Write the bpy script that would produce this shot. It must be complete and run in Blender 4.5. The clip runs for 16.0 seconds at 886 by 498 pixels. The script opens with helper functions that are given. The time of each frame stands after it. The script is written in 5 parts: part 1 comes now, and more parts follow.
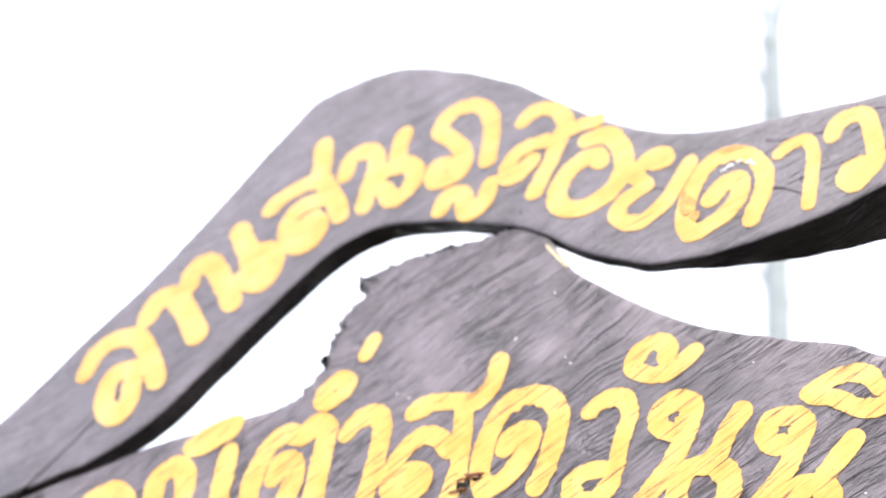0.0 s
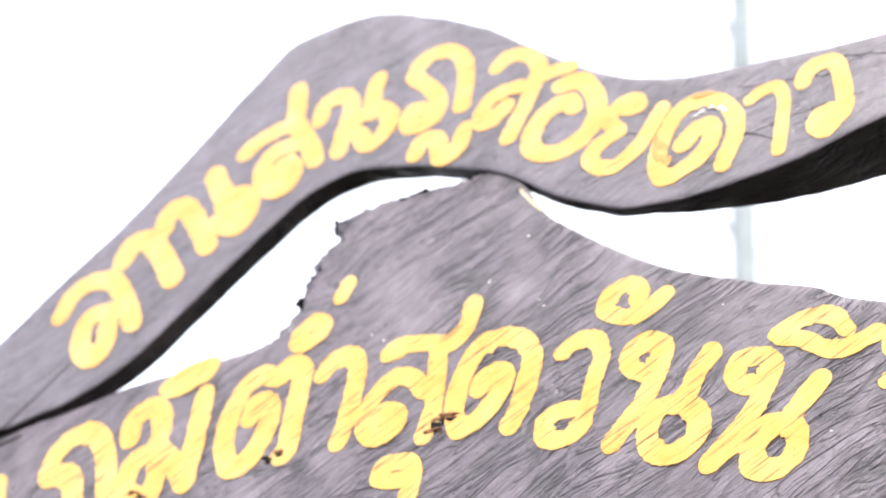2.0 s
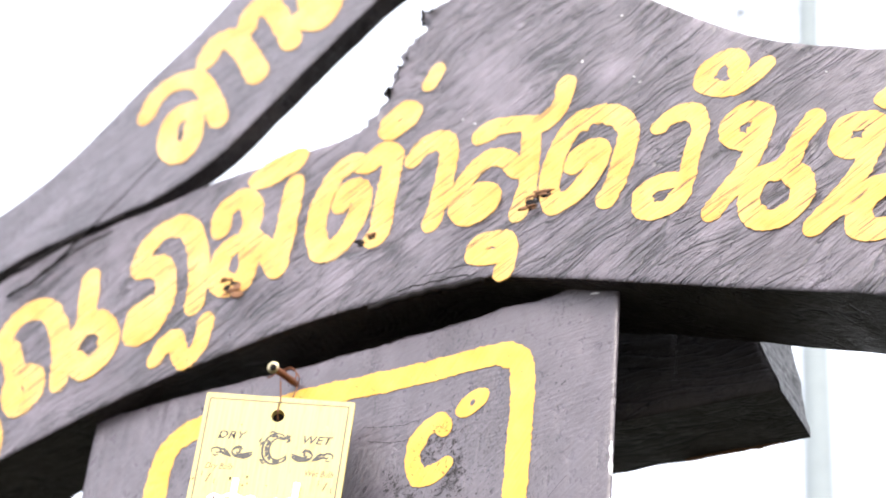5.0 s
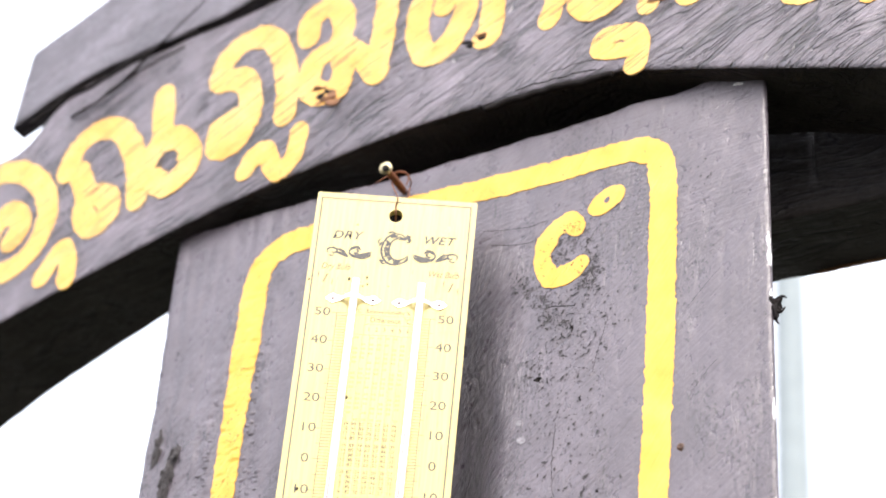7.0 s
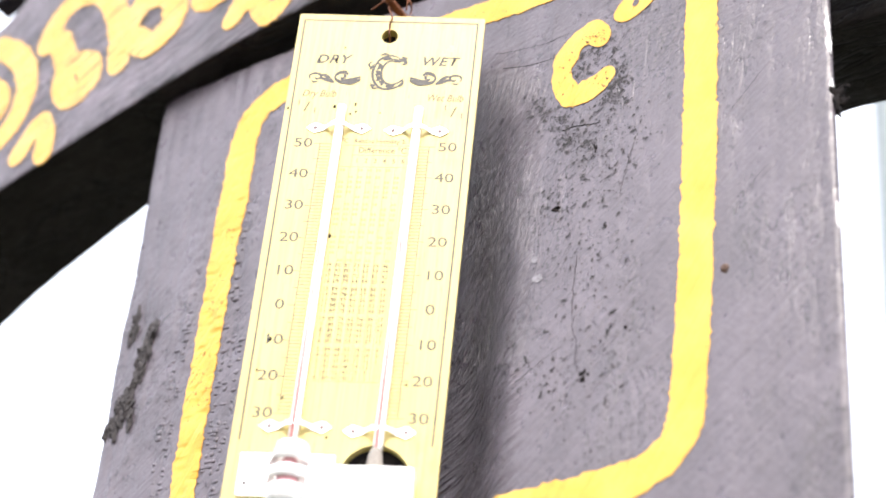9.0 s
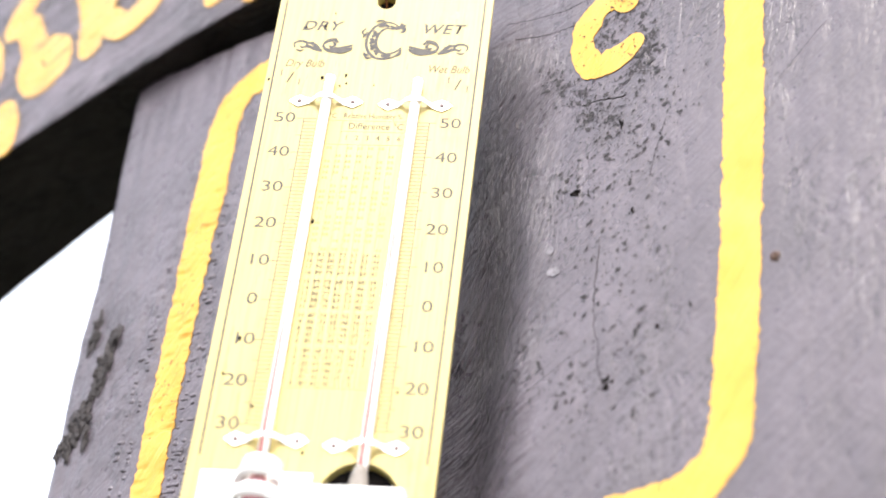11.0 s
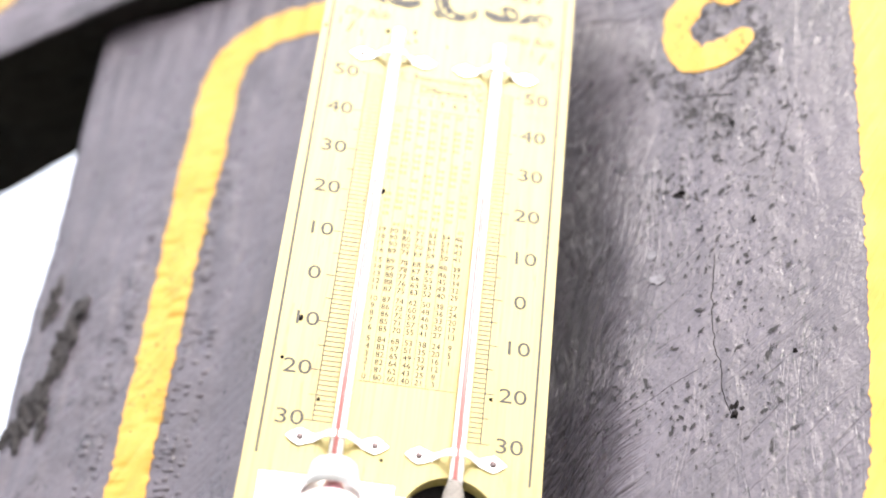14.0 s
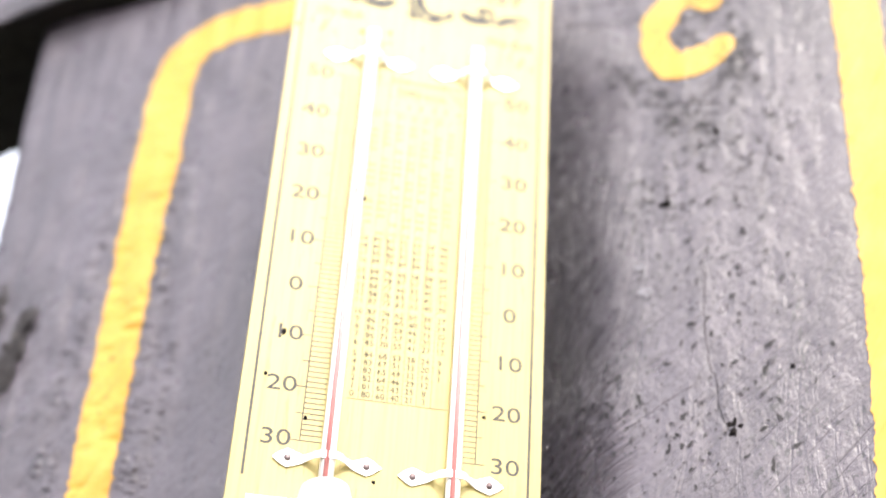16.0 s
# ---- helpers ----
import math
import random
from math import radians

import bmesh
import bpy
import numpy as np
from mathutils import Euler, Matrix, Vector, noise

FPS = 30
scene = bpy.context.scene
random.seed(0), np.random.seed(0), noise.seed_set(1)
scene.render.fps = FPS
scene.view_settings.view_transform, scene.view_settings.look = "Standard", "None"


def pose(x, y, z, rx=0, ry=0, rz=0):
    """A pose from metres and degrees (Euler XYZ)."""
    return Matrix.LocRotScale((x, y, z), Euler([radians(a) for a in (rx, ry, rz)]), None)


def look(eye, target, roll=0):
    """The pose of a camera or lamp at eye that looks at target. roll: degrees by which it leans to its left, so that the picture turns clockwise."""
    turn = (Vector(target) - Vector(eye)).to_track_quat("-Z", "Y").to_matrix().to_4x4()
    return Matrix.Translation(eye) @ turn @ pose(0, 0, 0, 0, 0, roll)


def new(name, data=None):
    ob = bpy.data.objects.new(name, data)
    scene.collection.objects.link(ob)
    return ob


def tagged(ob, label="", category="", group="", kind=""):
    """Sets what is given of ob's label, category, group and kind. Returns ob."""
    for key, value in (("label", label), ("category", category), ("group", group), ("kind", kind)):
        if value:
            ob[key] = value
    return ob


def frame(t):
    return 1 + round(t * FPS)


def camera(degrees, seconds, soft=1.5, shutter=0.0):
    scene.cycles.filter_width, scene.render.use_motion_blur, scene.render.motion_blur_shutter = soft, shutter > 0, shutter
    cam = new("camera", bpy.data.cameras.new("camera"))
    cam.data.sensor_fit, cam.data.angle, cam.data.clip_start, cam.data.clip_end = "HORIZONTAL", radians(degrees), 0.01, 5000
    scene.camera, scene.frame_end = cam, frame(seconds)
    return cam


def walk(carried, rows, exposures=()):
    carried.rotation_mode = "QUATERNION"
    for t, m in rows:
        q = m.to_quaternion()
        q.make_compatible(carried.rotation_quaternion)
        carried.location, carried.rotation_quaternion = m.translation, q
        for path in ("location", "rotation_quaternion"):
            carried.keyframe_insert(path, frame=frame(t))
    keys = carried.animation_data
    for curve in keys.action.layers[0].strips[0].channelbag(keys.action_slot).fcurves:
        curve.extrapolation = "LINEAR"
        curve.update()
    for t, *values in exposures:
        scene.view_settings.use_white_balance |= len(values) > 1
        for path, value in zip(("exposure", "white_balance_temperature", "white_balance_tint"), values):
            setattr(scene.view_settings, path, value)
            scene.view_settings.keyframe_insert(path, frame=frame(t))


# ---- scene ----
cam = camera(34, 16.0, soft=1.8)
# the lens is focused on one fixed spot beside the thermometer
focus_spot = new("focus_spot")
focus_spot.location = (-0.2632, -0.1500, 1.4220)
cam.data.dof.use_dof, cam.data.dof.focus_object, cam.data.dof.aperture_fstop = True, focus_spot, 7.4
PATH = [
    (0, (0.39894, -0.54828, 1.28345), (-0.40248, 0.75946, 2.56702), 7.21),
    (0.5, (0.40419, -0.54777, 1.2833), (-0.36106, 0.78325, 2.56501), 6.41),
    (1, (0.40406, -0.55319, 1.28329), (-0.35332, 0.79113, 2.55576), 6.37),
    (1.5, (0.40104, -0.55206, 1.27636), (-0.36885, 0.81375, 2.51805), 6.28),
    (2, (0.39827, -0.55289, 1.27479), (-0.37883, 0.81438, 2.51038), 6.23),
    (2.5, (0.39287, -0.55077, 1.26971), (-0.39915, 0.81894, 2.49307), 6.36),
    (3, (0.38685, -0.54394, 1.26274), (-0.41927, 0.85545, 2.44252), 5.89),
    (3.5, (0.38032, -0.54059, 1.25772), (-0.44798, 0.87029, 2.40809), 5.93),
    (6, (0.34089, -0.52284, 1.22056), (-0.5548, 0.93578, 2.25505), 6.76),
    (6.5, (0.30813, -0.51766, 1.21116), (-0.57954, 0.96421, 2.21918), 6.36),
    (7, (0.27019, -0.49886, 1.20213), (-0.57344, 1.00377, 2.2172), 5.92),
    (7.5, (0.23662, -0.48224, 1.18865), (-0.52012, 1.09237, 2.16228), 4.22),
    (8, (0.23164, -0.45097, 1.18546), (-0.53998, 1.13718, 2.12481), 3.24),
    (8.5, (0.24506, -0.40655, 1.19084), (-0.6037, 1.12, 2.16513), 5.25),
    (9, (0.25068, -0.37923, 1.19499), (-0.71457, 1.05691, 2.19789), 6.17),
    (9.2, (0.2488, -0.36188, 1.20276), (-0.75412, 1.02954, 2.23141), 7.92),
    (11.5, (0.20401, -0.31701, 1.21557), (-0.73116, 1.08834, 2.28815), 6.09),
    (12, (0.18707, -0.32203, 1.21773), (-0.67493, 1.13769, 2.27895), 4.87),
    (12.5, (0.16217, -0.31789, 1.22088), (-0.65339, 1.15051, 2.30653), 6.36),
    (13, (0.14523, -0.30703, 1.22335), (-0.60979, 1.19538, 2.30626), 6.92),
    (13.5, (0.12088, -0.31625, 1.22449), (-0.55422, 1.22259, 2.30902), 5.11),
    (14, (0.10773, -0.30223, 1.22477), (-0.54861, 1.1945, 2.37759), 7.17),
    (14.5, (0.08983, -0.30277, 1.22575), (-0.48938, 1.22022, 2.38549), 4.88),
    (15, (0.08583, -0.29909, 1.2324), (-0.4408, 1.23771, 2.39898), 4.21),
    (15.5, (0.07606, -0.30604, 1.23237), (-0.40321, 1.2252, 2.42636), 3.78),
    (16, (0.0803, -0.29888, 1.23283), (-0.42643, 1.24172, 2.40321), 4.35),
]
walk(cam, [(t, look(eye, target, roll)) for t, eye, target, roll in PATH],
     [(0.0, 2.12), (2.0, 2.2), (3.6, 2.25), (6.0, 2.22), (7.5, 2.17), (9.0, 2.17), (12.0, 2.10), (14.0, 2.08), (16.0, 2.06)])

# ---- world and light ----
SUN_AZ, SUN_EL = radians(148), radians(44)
world = bpy.data.worlds.new("world")
scene.world = world
world.use_nodes = True
wn = world.node_tree.nodes
sky = wn.new("ShaderNodeTexSky")
sky.sky_type = "NISHITA"
sky.sun_disc = False
sky.sun_elevation, sky.sun_rotation = SUN_EL, SUN_AZ
sky.dust_density, sky.air_density, sky.ozone_density = 6.0, 1.0, 0.6
wn["Background"].inputs["Strength"].default_value = 0.15
# bright thin cloud over the whole sky
cloud = wn.new("ShaderNodeMix")
cloud.data_type = "RGBA"
cloud.inputs[0].default_value = 0.75
cloud.inputs[7].default_value = (4.35, 4.4, 4.85, 1)
world.node_tree.links.new(sky.outputs["Color"], cloud.inputs[6])
world.node_tree.links.new(cloud.outputs[2], wn["Background"].inputs["Color"])
sun = new("sun", bpy.data.lights.new("sun", "SUN"))
sun.data.energy, sun.data.angle, sun.data.color = 0.75, radians(22), (1.0, 0.97, 0.92)
sun_way = Vector((math.sin(SUN_AZ) * math.cos(SUN_EL), math.cos(SUN_AZ) * math.cos(SUN_EL), math.sin(SUN_EL)))
sun.matrix_world = look(sun_way * 20, (0, 0, 0))

# ---- materials ----
def material(name):
    m = bpy.data.materials.new(name)
    m.use_nodes = True
    return m, m.node_tree.nodes, m.node_tree.links, m.node_tree.nodes["Principled BSDF"]


def coords(n, l, scale, turn=(0, 0, 0), sway=0.0):
    tc, rot, mp = n.new("ShaderNodeTexCoord"), n.new("ShaderNodeMapping"), n.new("ShaderNodeMapping")
    rot.inputs["Rotation"].default_value, mp.inputs["Scale"].default_value = turn, scale
    place = tc.outputs["Object"]
    if sway:
        drift, push, add = n.new("ShaderNodeTexNoise"), n.new("ShaderNodeVectorMath"), n.new("ShaderNodeVectorMath")
        drift.inputs["Scale"].default_value, drift.inputs["Detail"].default_value = 16.0, 1.5
        push.operation, add.operation = "SCALE", "ADD"
        push.inputs["Scale"].default_value = sway
        l.new(place, drift.inputs["Vector"])
        l.new(drift.outputs["Color"], push.inputs[0])
        l.new(place, add.inputs[0])
        l.new(push.outputs[0], add.inputs[1])
        place = add.outputs[0]
    l.new(place, rot.inputs["Vector"])
    l.new(rot.outputs["Vector"], mp.inputs["Vector"])
    return mp.outputs["Vector"]


def noisy(n, l, vec, scale, detail=4.0, rough=0.55):
    t = n.new("ShaderNodeTexNoise")
    t.inputs["Scale"].default_value, t.inputs["Detail"].default_value, t.inputs["Roughness"].default_value = scale, detail, rough
    l.new(vec, t.inputs["Vector"])
    return t.outputs["Fac"]


def ramp(n, l, fac, stops):
    r = n.new("ShaderNodeValToRGB")
    while len(r.color_ramp.elements) < len(stops):
        r.color_ramp.elements.new(0.5)
    for e, (p, c) in zip(r.color_ramp.elements, stops):
        e.position, e.color = p, (*c, 1) if len(c) == 3 else c
    l.new(fac, r.inputs["Fac"])
    return r.outputs["Color"]


def mixed(n, l, fac, a, b, mode="MIX"):
    x = n.new("ShaderNodeMix")
    x.data_type, x.blend_type = "RGBA", mode
    if isinstance(fac, float):
        x.inputs[0].default_value = fac
    else:
        l.new(fac, x.inputs[0])
    for sock, v in ((x.inputs[6], a), (x.inputs[7], b)):
        if isinstance(v, tuple):
            sock.default_value = (*v, 1)
        else:
            l.new(v, sock)
    return x.outputs[2]


def maths(n, l, op, a, b):
    x = n.new("ShaderNodeMath")
    x.operation = op
    for sock, v in zip(x.inputs, (a, b)):
        if isinstance(v, (int, float)):
            sock.default_value = v
        else:
            l.new(v, sock)
    return x.outputs[0]


def bump(n, l, height, strength, distance, under=None):
    b = n.new("ShaderNodeBump")
    b.inputs["Strength"].default_value, b.inputs["Distance"].default_value = strength, distance
    l.new(height, b.inputs["Height"])
    if under:
        l.new(under, b.inputs["Normal"])
    return b.outputs["Normal"]


def spread(n, l, value, low, high):
    """0 at low, 1 at high, even between."""
    x = n.new("ShaderNodeMapRange")
    x.inputs[1].default_value, x.inputs[2].default_value = low, high
    l.new(value, x.inputs[0])
    return x.outputs[0]


def stained_wood(name, angle, dark, light, pits=0.5, hatch=40, tooled=0.6, streaky=0.85, gloss=0.85, lumpy=0.35, cracked=0.8, scored=0.0, brushed=False):
    """Dark brush-painted timber; angle: the way of the grain, hatch: of the tool marks, degrees above level."""
    m, n, l, b = material(name)
    turn, cross = (0, radians(angle), 0), (0, radians(hatch), 0)
    warp = noisy(n, l, coords(n, l, (22, 22, 22)), 1.0, 3)
    grain = n.new("ShaderNodeTexNoise")
    grain.inputs["Scale"].default_value, grain.inputs["Detail"].default_value, grain.inputs["Roughness"].default_value = 1.0, 8, 0.68
    grain.inputs["Distortion"].default_value = 1.1
    l.new(coords(n, l, (13, 60, 120), turn, 0.022), grain.inputs["Vector"])
    grain = grain.outputs["Fac"]
    fibre = noisy(n, l, coords(n, l, (75, 300, 1150), turn), 1.0, 4, 0.6)
    tool = noisy(n, l, coords(n, l, (55, 300, 620), cross), 1.0, 3, 0.55)
    lumps = noisy(n, l, coords(n, l, (150, 150, 110)), 1.0, 5, 0.65)
    patch = noisy(n, l, coords(n, l, (30, 30, 24)), 1.0, 5, 0.62)
    speck = noisy(n, l, coords(n, l, (640, 640, 420)), 1.0, 3, 0.6)
    where = noisy(n, l, coords(n, l, (26, 26, 12)), 1.0, 4, 0.6)
    tone = ramp(n, l, patch, [(0.3, dark), (0.7, light)])
    streak = ramp(n, l, grain, [(0.32, (0.24, 0.22, 0.23)), (0.44, (0.82, 0.80, 0.82)), (0.66, (1.25, 1.24, 1.27))])
    tone = mixed(n, l, streaky, tone, streak, "MULTIPLY")
    scuff = ramp(n, l, tool, [(0.30, (0.55, 0.53, 0.54)), (0.44, (1, 1, 1)), (0.72, (1.25, 1.25, 1.25))])
    tone = mixed(n, l, tooled, tone, scuff, "MULTIPLY")
    # thin winding cracks: level lines of a stretched noise, broken up by a second one
    def lines(vec, thin, gap):
        f = n.new("ShaderNodeTexNoise")
        f.inputs["Scale"].default_value, f.inputs["Detail"].default_value, f.inputs["Roughness"].default_value = 1.0, 3.0, 0.5
        f.inputs["Distortion"].default_value = 0.7
        l.new(vec, f.inputs["Vector"])
        near = maths(n, l, "ABSOLUTE", maths(n, l, "SUBTRACT", f.outputs["Fac"], 0.5), 0)
        edge = ramp(n, l, near, [(0.0, (1, 1, 1)), (thin, (0, 0, 0))])
        return maths(n, l, "MULTIPLY", edge, ramp(n, l, where, [(gap, (0, 0, 0)), (gap + 0.16, (1, 1, 1))]))
    crack = maths(n, l, "MAXIMUM", lines(coords(n, l, (9, 40, 75), turn, 0.022), 0.026, 0.36), lines(coords(n, l, (16, 90, 190), turn, 0.022), 0.022, 0.42))
    crack = maths(n, l, "MULTIPLY", crack, cracked)
    score = maths(n, l, "MULTIPLY", lines(coords(n, l, (14, 60, 120), cross), 0.014, 0.40), scored)
    tone = mixed(n, l, crack, tone, (0.016, 0.014, 0.016))
    tone = mixed(n, l, score, tone, (0.030, 0.026, 0.030))
    spots = maths(n, l, "MULTIPLY", maths(n, l, "GREATER_THAN", speck, 0.575), maths(n, l, "GREATER_THAN", where, 0.52))
    tone = mixed(n, l, maths(n, l, "MULTIPLY", spots, pits), tone, (0.010, 0.009, 0.010))
    l.new(tone, b.inputs["Base Color"])
    l.new(ramp(n, l, lumps, [(0.3, (0.22 if brushed else 0.26,) * 3), (0.7, (0.46 if brushed else 0.50,) * 3)]), b.inputs["Roughness"])
    b.inputs["Specular IOR Level"].default_value = gloss
    nrm = bump(n, l, speck, 0.2 if brushed else 0.35, 0.0006, bump(n, l, lumps, lumpy, 0.0014))
    nrm = bump(n, l, grain, 0.85 * streaky, 0.0022, nrm)
    nrm = bump(n, l, tool, 0.8 * tooled, 0.0011, nrm)
    nrm = bump(n, l, maths(n, l, "SUBTRACT", 1.0, maths(n, l, "MAXIMUM", crack, score)), 0.8, 0.0009, nrm)
    if brushed:
        # thick glossy brush marks: steep in the hollow, nearly level along the top
        at_place = n.new("ShaderNodeSeparateXYZ")
        l.new(coords(n, l, (1, 1, 1)), at_place.inputs[0])
        x, z = at_place.outputs["X"], at_place.outputs["Z"]
        hollow = maths(n, l, "MULTIPLY", spread(n, l, x, -0.03, -0.01), spread(n, l, x, 0.036, 0.008))
        hollow = maths(n, l, "MULTIPLY", hollow, spread(n, l, z, 1.54, 1.51))
        crest = maths(n, l, "MULTIPLY", spread(n, l, z, 1.515, 1.535), spread(n, l, x, -0.02, 0.01))
        steep = noisy(n, l, coords(n, l, (55, 200, 480), (0, radians(66), 0), 0.016), 1.0, 5, 0.65)
        slant = noisy(n, l, coords(n, l, (40, 200, 520), (0, radians(38), 0), 0.012), 1.0, 4, 0.6)
        low = spread(n, l, z, 1.425, 1.395)
        steep = maths(n, l, "ADD", maths(n, l, "MULTIPLY", steep, maths(n, l, "SUBTRACT", 1.0, low)), maths(n, l, "MULTIPLY", slant, low))
        level = noisy(n, l, coords(n, l, (45, 200, 620), (0, radians(12), 0), 0.012), 1.0, 4, 0.6)
        steep, level = maths(n, l, "SUBTRACT", steep, 0.5), maths(n, l, "SUBTRACT", level, 0.5)
        marks = maths(n, l, "ADD", maths(n, l, "MULTIPLY", steep, hollow), maths(n, l, "MULTIPLY", level, maths(n, l, "MULTIPLY", crest, 0.05)))
        nrm = bump(n, l, marks, 1.0, 0.0100, nrm)
    l.new(bump(n, l, fibre, 0.12 if brushed else 0.4, 0.0005, nrm), b.inputs["Normal"])
    return m


def plain(name, colour, rough=0.5, metal=0.0, vary=0.12, scale=200.0, relief=0.0002):
    m, n, l, b = material(name)
    f = noisy(n, l, coords(n, l, (1, 1, 1)), scale, 4)
    lo, hi = tuple(c * (1 - vary) for c in colour), tuple(min(1, c * (1 + vary)) for c in colour)
    l.new(ramp(n, l, f, [(0.3, lo), (0.7, hi)]), b.inputs["Base Color"])
    b.inputs["Roughness"].default_value, b.inputs["Metallic"].default_value = rough, metal
    if relief:
        l.new(bump(n, l, f, 0.4, relief), b.inputs["Normal"])
    return m


def yellow_paint(name, angle, worn_at, aged=(1.0, 1.0, 1.0)):
    """Brushed yellow sign paint in which the dark grain shows through; worn_at: the higher, the more."""
    m, n, l, b = material(name)
    turn = (0, radians(angle), 0)
    brush = noisy(n, l, coords(n, l, (22, 80, 380), turn), 1.0, 5, 0.62)
    streak = noisy(n, l, coords(n, l, (28, 90, 620), turn), 1.0, 4, 0.6)
    patch = noisy(n, l, coords(n, l, (55, 55, 55)), 1.0, 4)
    speck = noisy(n, l, coords(n, l, (420, 420, 300)), 1.0, 4, 0.65)
    tone = ramp(n, l, patch, [(0.28, (0.64, 0.32, 0.030)), (0.5, (0.66, 0.38, 0.055)), (0.75, (0.67, 0.43, 0.09))])
    tone = mixed(n, l, 1.0, tone, aged, "MULTIPLY")
    tone = mixed(n, l, 0.6, tone, ramp(n, l, brush, [(0.30, (0.86, 0.74, 0.5)), (0.48, (1, 1, 1))]), "MULTIPLY")
    bare = ramp(n, l, streak, [(worn_at - 0.04, (1, 1, 1)), (worn_at + 0.005, (0, 0, 0))])
    tone = mixed(n, l, bare, tone, (0.13, 0.075, 0.025))
    tone = mixed(n, l, maths(n, l, "GREATER_THAN", speck, 0.70), tone, (0.17, 0.09, 0.02))
    l.new(tone, b.inputs["Base Color"])
    b.inputs["Roughness"].default_value = 0.4
    l.new(bump(n, l, streak, 0.5, 0.0008, bump(n, l, brush, 0.5, 0.0014)), b.inputs["Normal"])
    return m


def plate_wood():
    m, n, l, b = material("varnished_pale_wood")
    grain = noisy(n, l, coords(n, l, (700, 700, 26)), 1.0, 5, 0.6)
    stain = noisy(n, l, coords(n, l, (70, 70, 34)), 1.0, 5, 0.62)
    tone = ramp(n, l, grain, [(0.3, (0.44, 0.355, 0.118)), (0.62, (0.50, 0.42, 0.158))])
    tone = mixed(n, l, 0.7, tone, ramp(n, l, stain, [(0.28, (0.86, 0.76, 0.62)), (0.42, (1, 1, 1))]), "MULTIPLY")
    fleck = noisy(n, l, coords(n, l, (900, 900, 110)), 1.0, 3, 0.6)
    aged = noisy(n, l, coords(n, l, (45, 45, 22)), 1.0, 4, 0.6)
    flecked = maths(n, l, "MULTIPLY", ramp(n, l, fleck, [(0.60, (0, 0, 0)), (0.68, (1, 1, 1))]), ramp(n, l, aged, [(0.45, (0, 0, 0)), (0.62, (1, 1, 1))]))
    tone = mixed(n, l, maths(n, l, "MULTIPLY", flecked, 0.55), tone, (0.30, 0.19, 0.07))
    l.new(tone, b.inputs["Base Color"])
    b.inputs["Roughness"].default_value = 0.45
    l.new(bump(n, l, grain, 0.15, 0.0003), b.inputs["Normal"])
    return m


WOOD_BEAM = stained_wood("dark_stained_beam_wood", 33, (0.058, 0.048, 0.058), (0.160, 0.137, 0.161), 0.35, 36, 0.85, 0.9, 0.9, 0.4, 0.9, 0.6)
WOOD_PLANK = stained_wood("dark_stained_plank_wood", 24, (0.066, 0.057, 0.070), (0.128, 0.112, 0.134), 0.25, 50, 0.5, 0.7, 0.9, 0.4, 0.45)
WOOD_POST = stained_wood("dark_stained_post_wood", 82, (0.066, 0.055, 0.067), (0.117, 0.099, 0.119), 0.6, 44, 0.42, 0.16, 0.8, 0.5, 0.12, 0.15, True)
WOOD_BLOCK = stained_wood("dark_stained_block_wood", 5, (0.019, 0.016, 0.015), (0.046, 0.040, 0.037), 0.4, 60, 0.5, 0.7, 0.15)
YELLOW_BEAM = yellow_paint("yellow_beam_paint", 33, 0.41, (0.94, 0.965, 1.55))
YELLOW_PLANK = yellow_paint("yellow_plank_paint", 20, 0.34, (0.93, 0.95, 1.75))
YELLOW_POST = yellow_paint("yellow_post_paint", 60, 0.26)
PLATE = plate_wood()
TABLE_PRINT = plain("thin_brown_print", (0.030, 0.025, 0.018), 0.6, 0, 0.3, 900, 0)
PRINT = plain("dark_brown_print", (0.055, 0.050, 0.045), 0.6, 0, 0.2, 500, 0)
FAINT_PRINT = plain("glare_washed_print", (0.34, 0.27, 0.085), 0.6, 0, 0.3, 700, 0)
STAIN = plain("faint_brown_stain", (0.46, 0.35, 0.14), 0.4, 0, 0.12, 900, 0)
PALE_PRINT = plain("faded_brown_print", (0.075, 0.058, 0.03), 0.6, 0, 0.35, 900, 0)
TIN = plain("bright_tinned_metal", (0.86, 0.86, 0.86), 0.3, 0.35, 0.06, 300, 0.0001)
WHITE = plain("white_plastic", (0.86, 0.86, 0.86), 0.3, 0, 0.03, 120, 0)
ENAMEL = plain("white_enamel", (0.88, 0.87, 0.87), 0.35, 0, 0.02, 200, 0)
RED = plain("red_spirit", (0.76, 0.30, 0.29), 0.2, 0, 0.05, 300, 0)
PINK = plain("pink_filled_glass", (0.75, 0.38, 0.42), 0.15, 0, 0.05, 300, 0)
RUST = plain("rusted_brown_steel", (0.16, 0.062, 0.032), 0.6, 0.5, 0.4, 900, 0.0003)
PIN = plain("dull_grey_pin", (0.16, 0.12, 0.12), 0.4, 0.6, 0.2, 900, 0)
BRASS = plain("worn_plated_steel", (0.70, 0.60, 0.38), 0.38, 0.8, 0.15, 700, 0.0002)
WICK = plain("grey_cotton_wick", (0.24, 0.22, 0.20), 0.9, 0, 0.25, 1500, 0.0005)
PIT = plain("black_char_and_hole_shade", (0.012, 0.010, 0.010), 0.8, 0, 0.3, 600, 0.001)
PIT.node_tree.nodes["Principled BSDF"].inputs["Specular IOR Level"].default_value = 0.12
MOULD = plain("dark_grey_mould", (0.024, 0.021, 0.023), 0.7, 0, 0.5, 900, 0.0005)
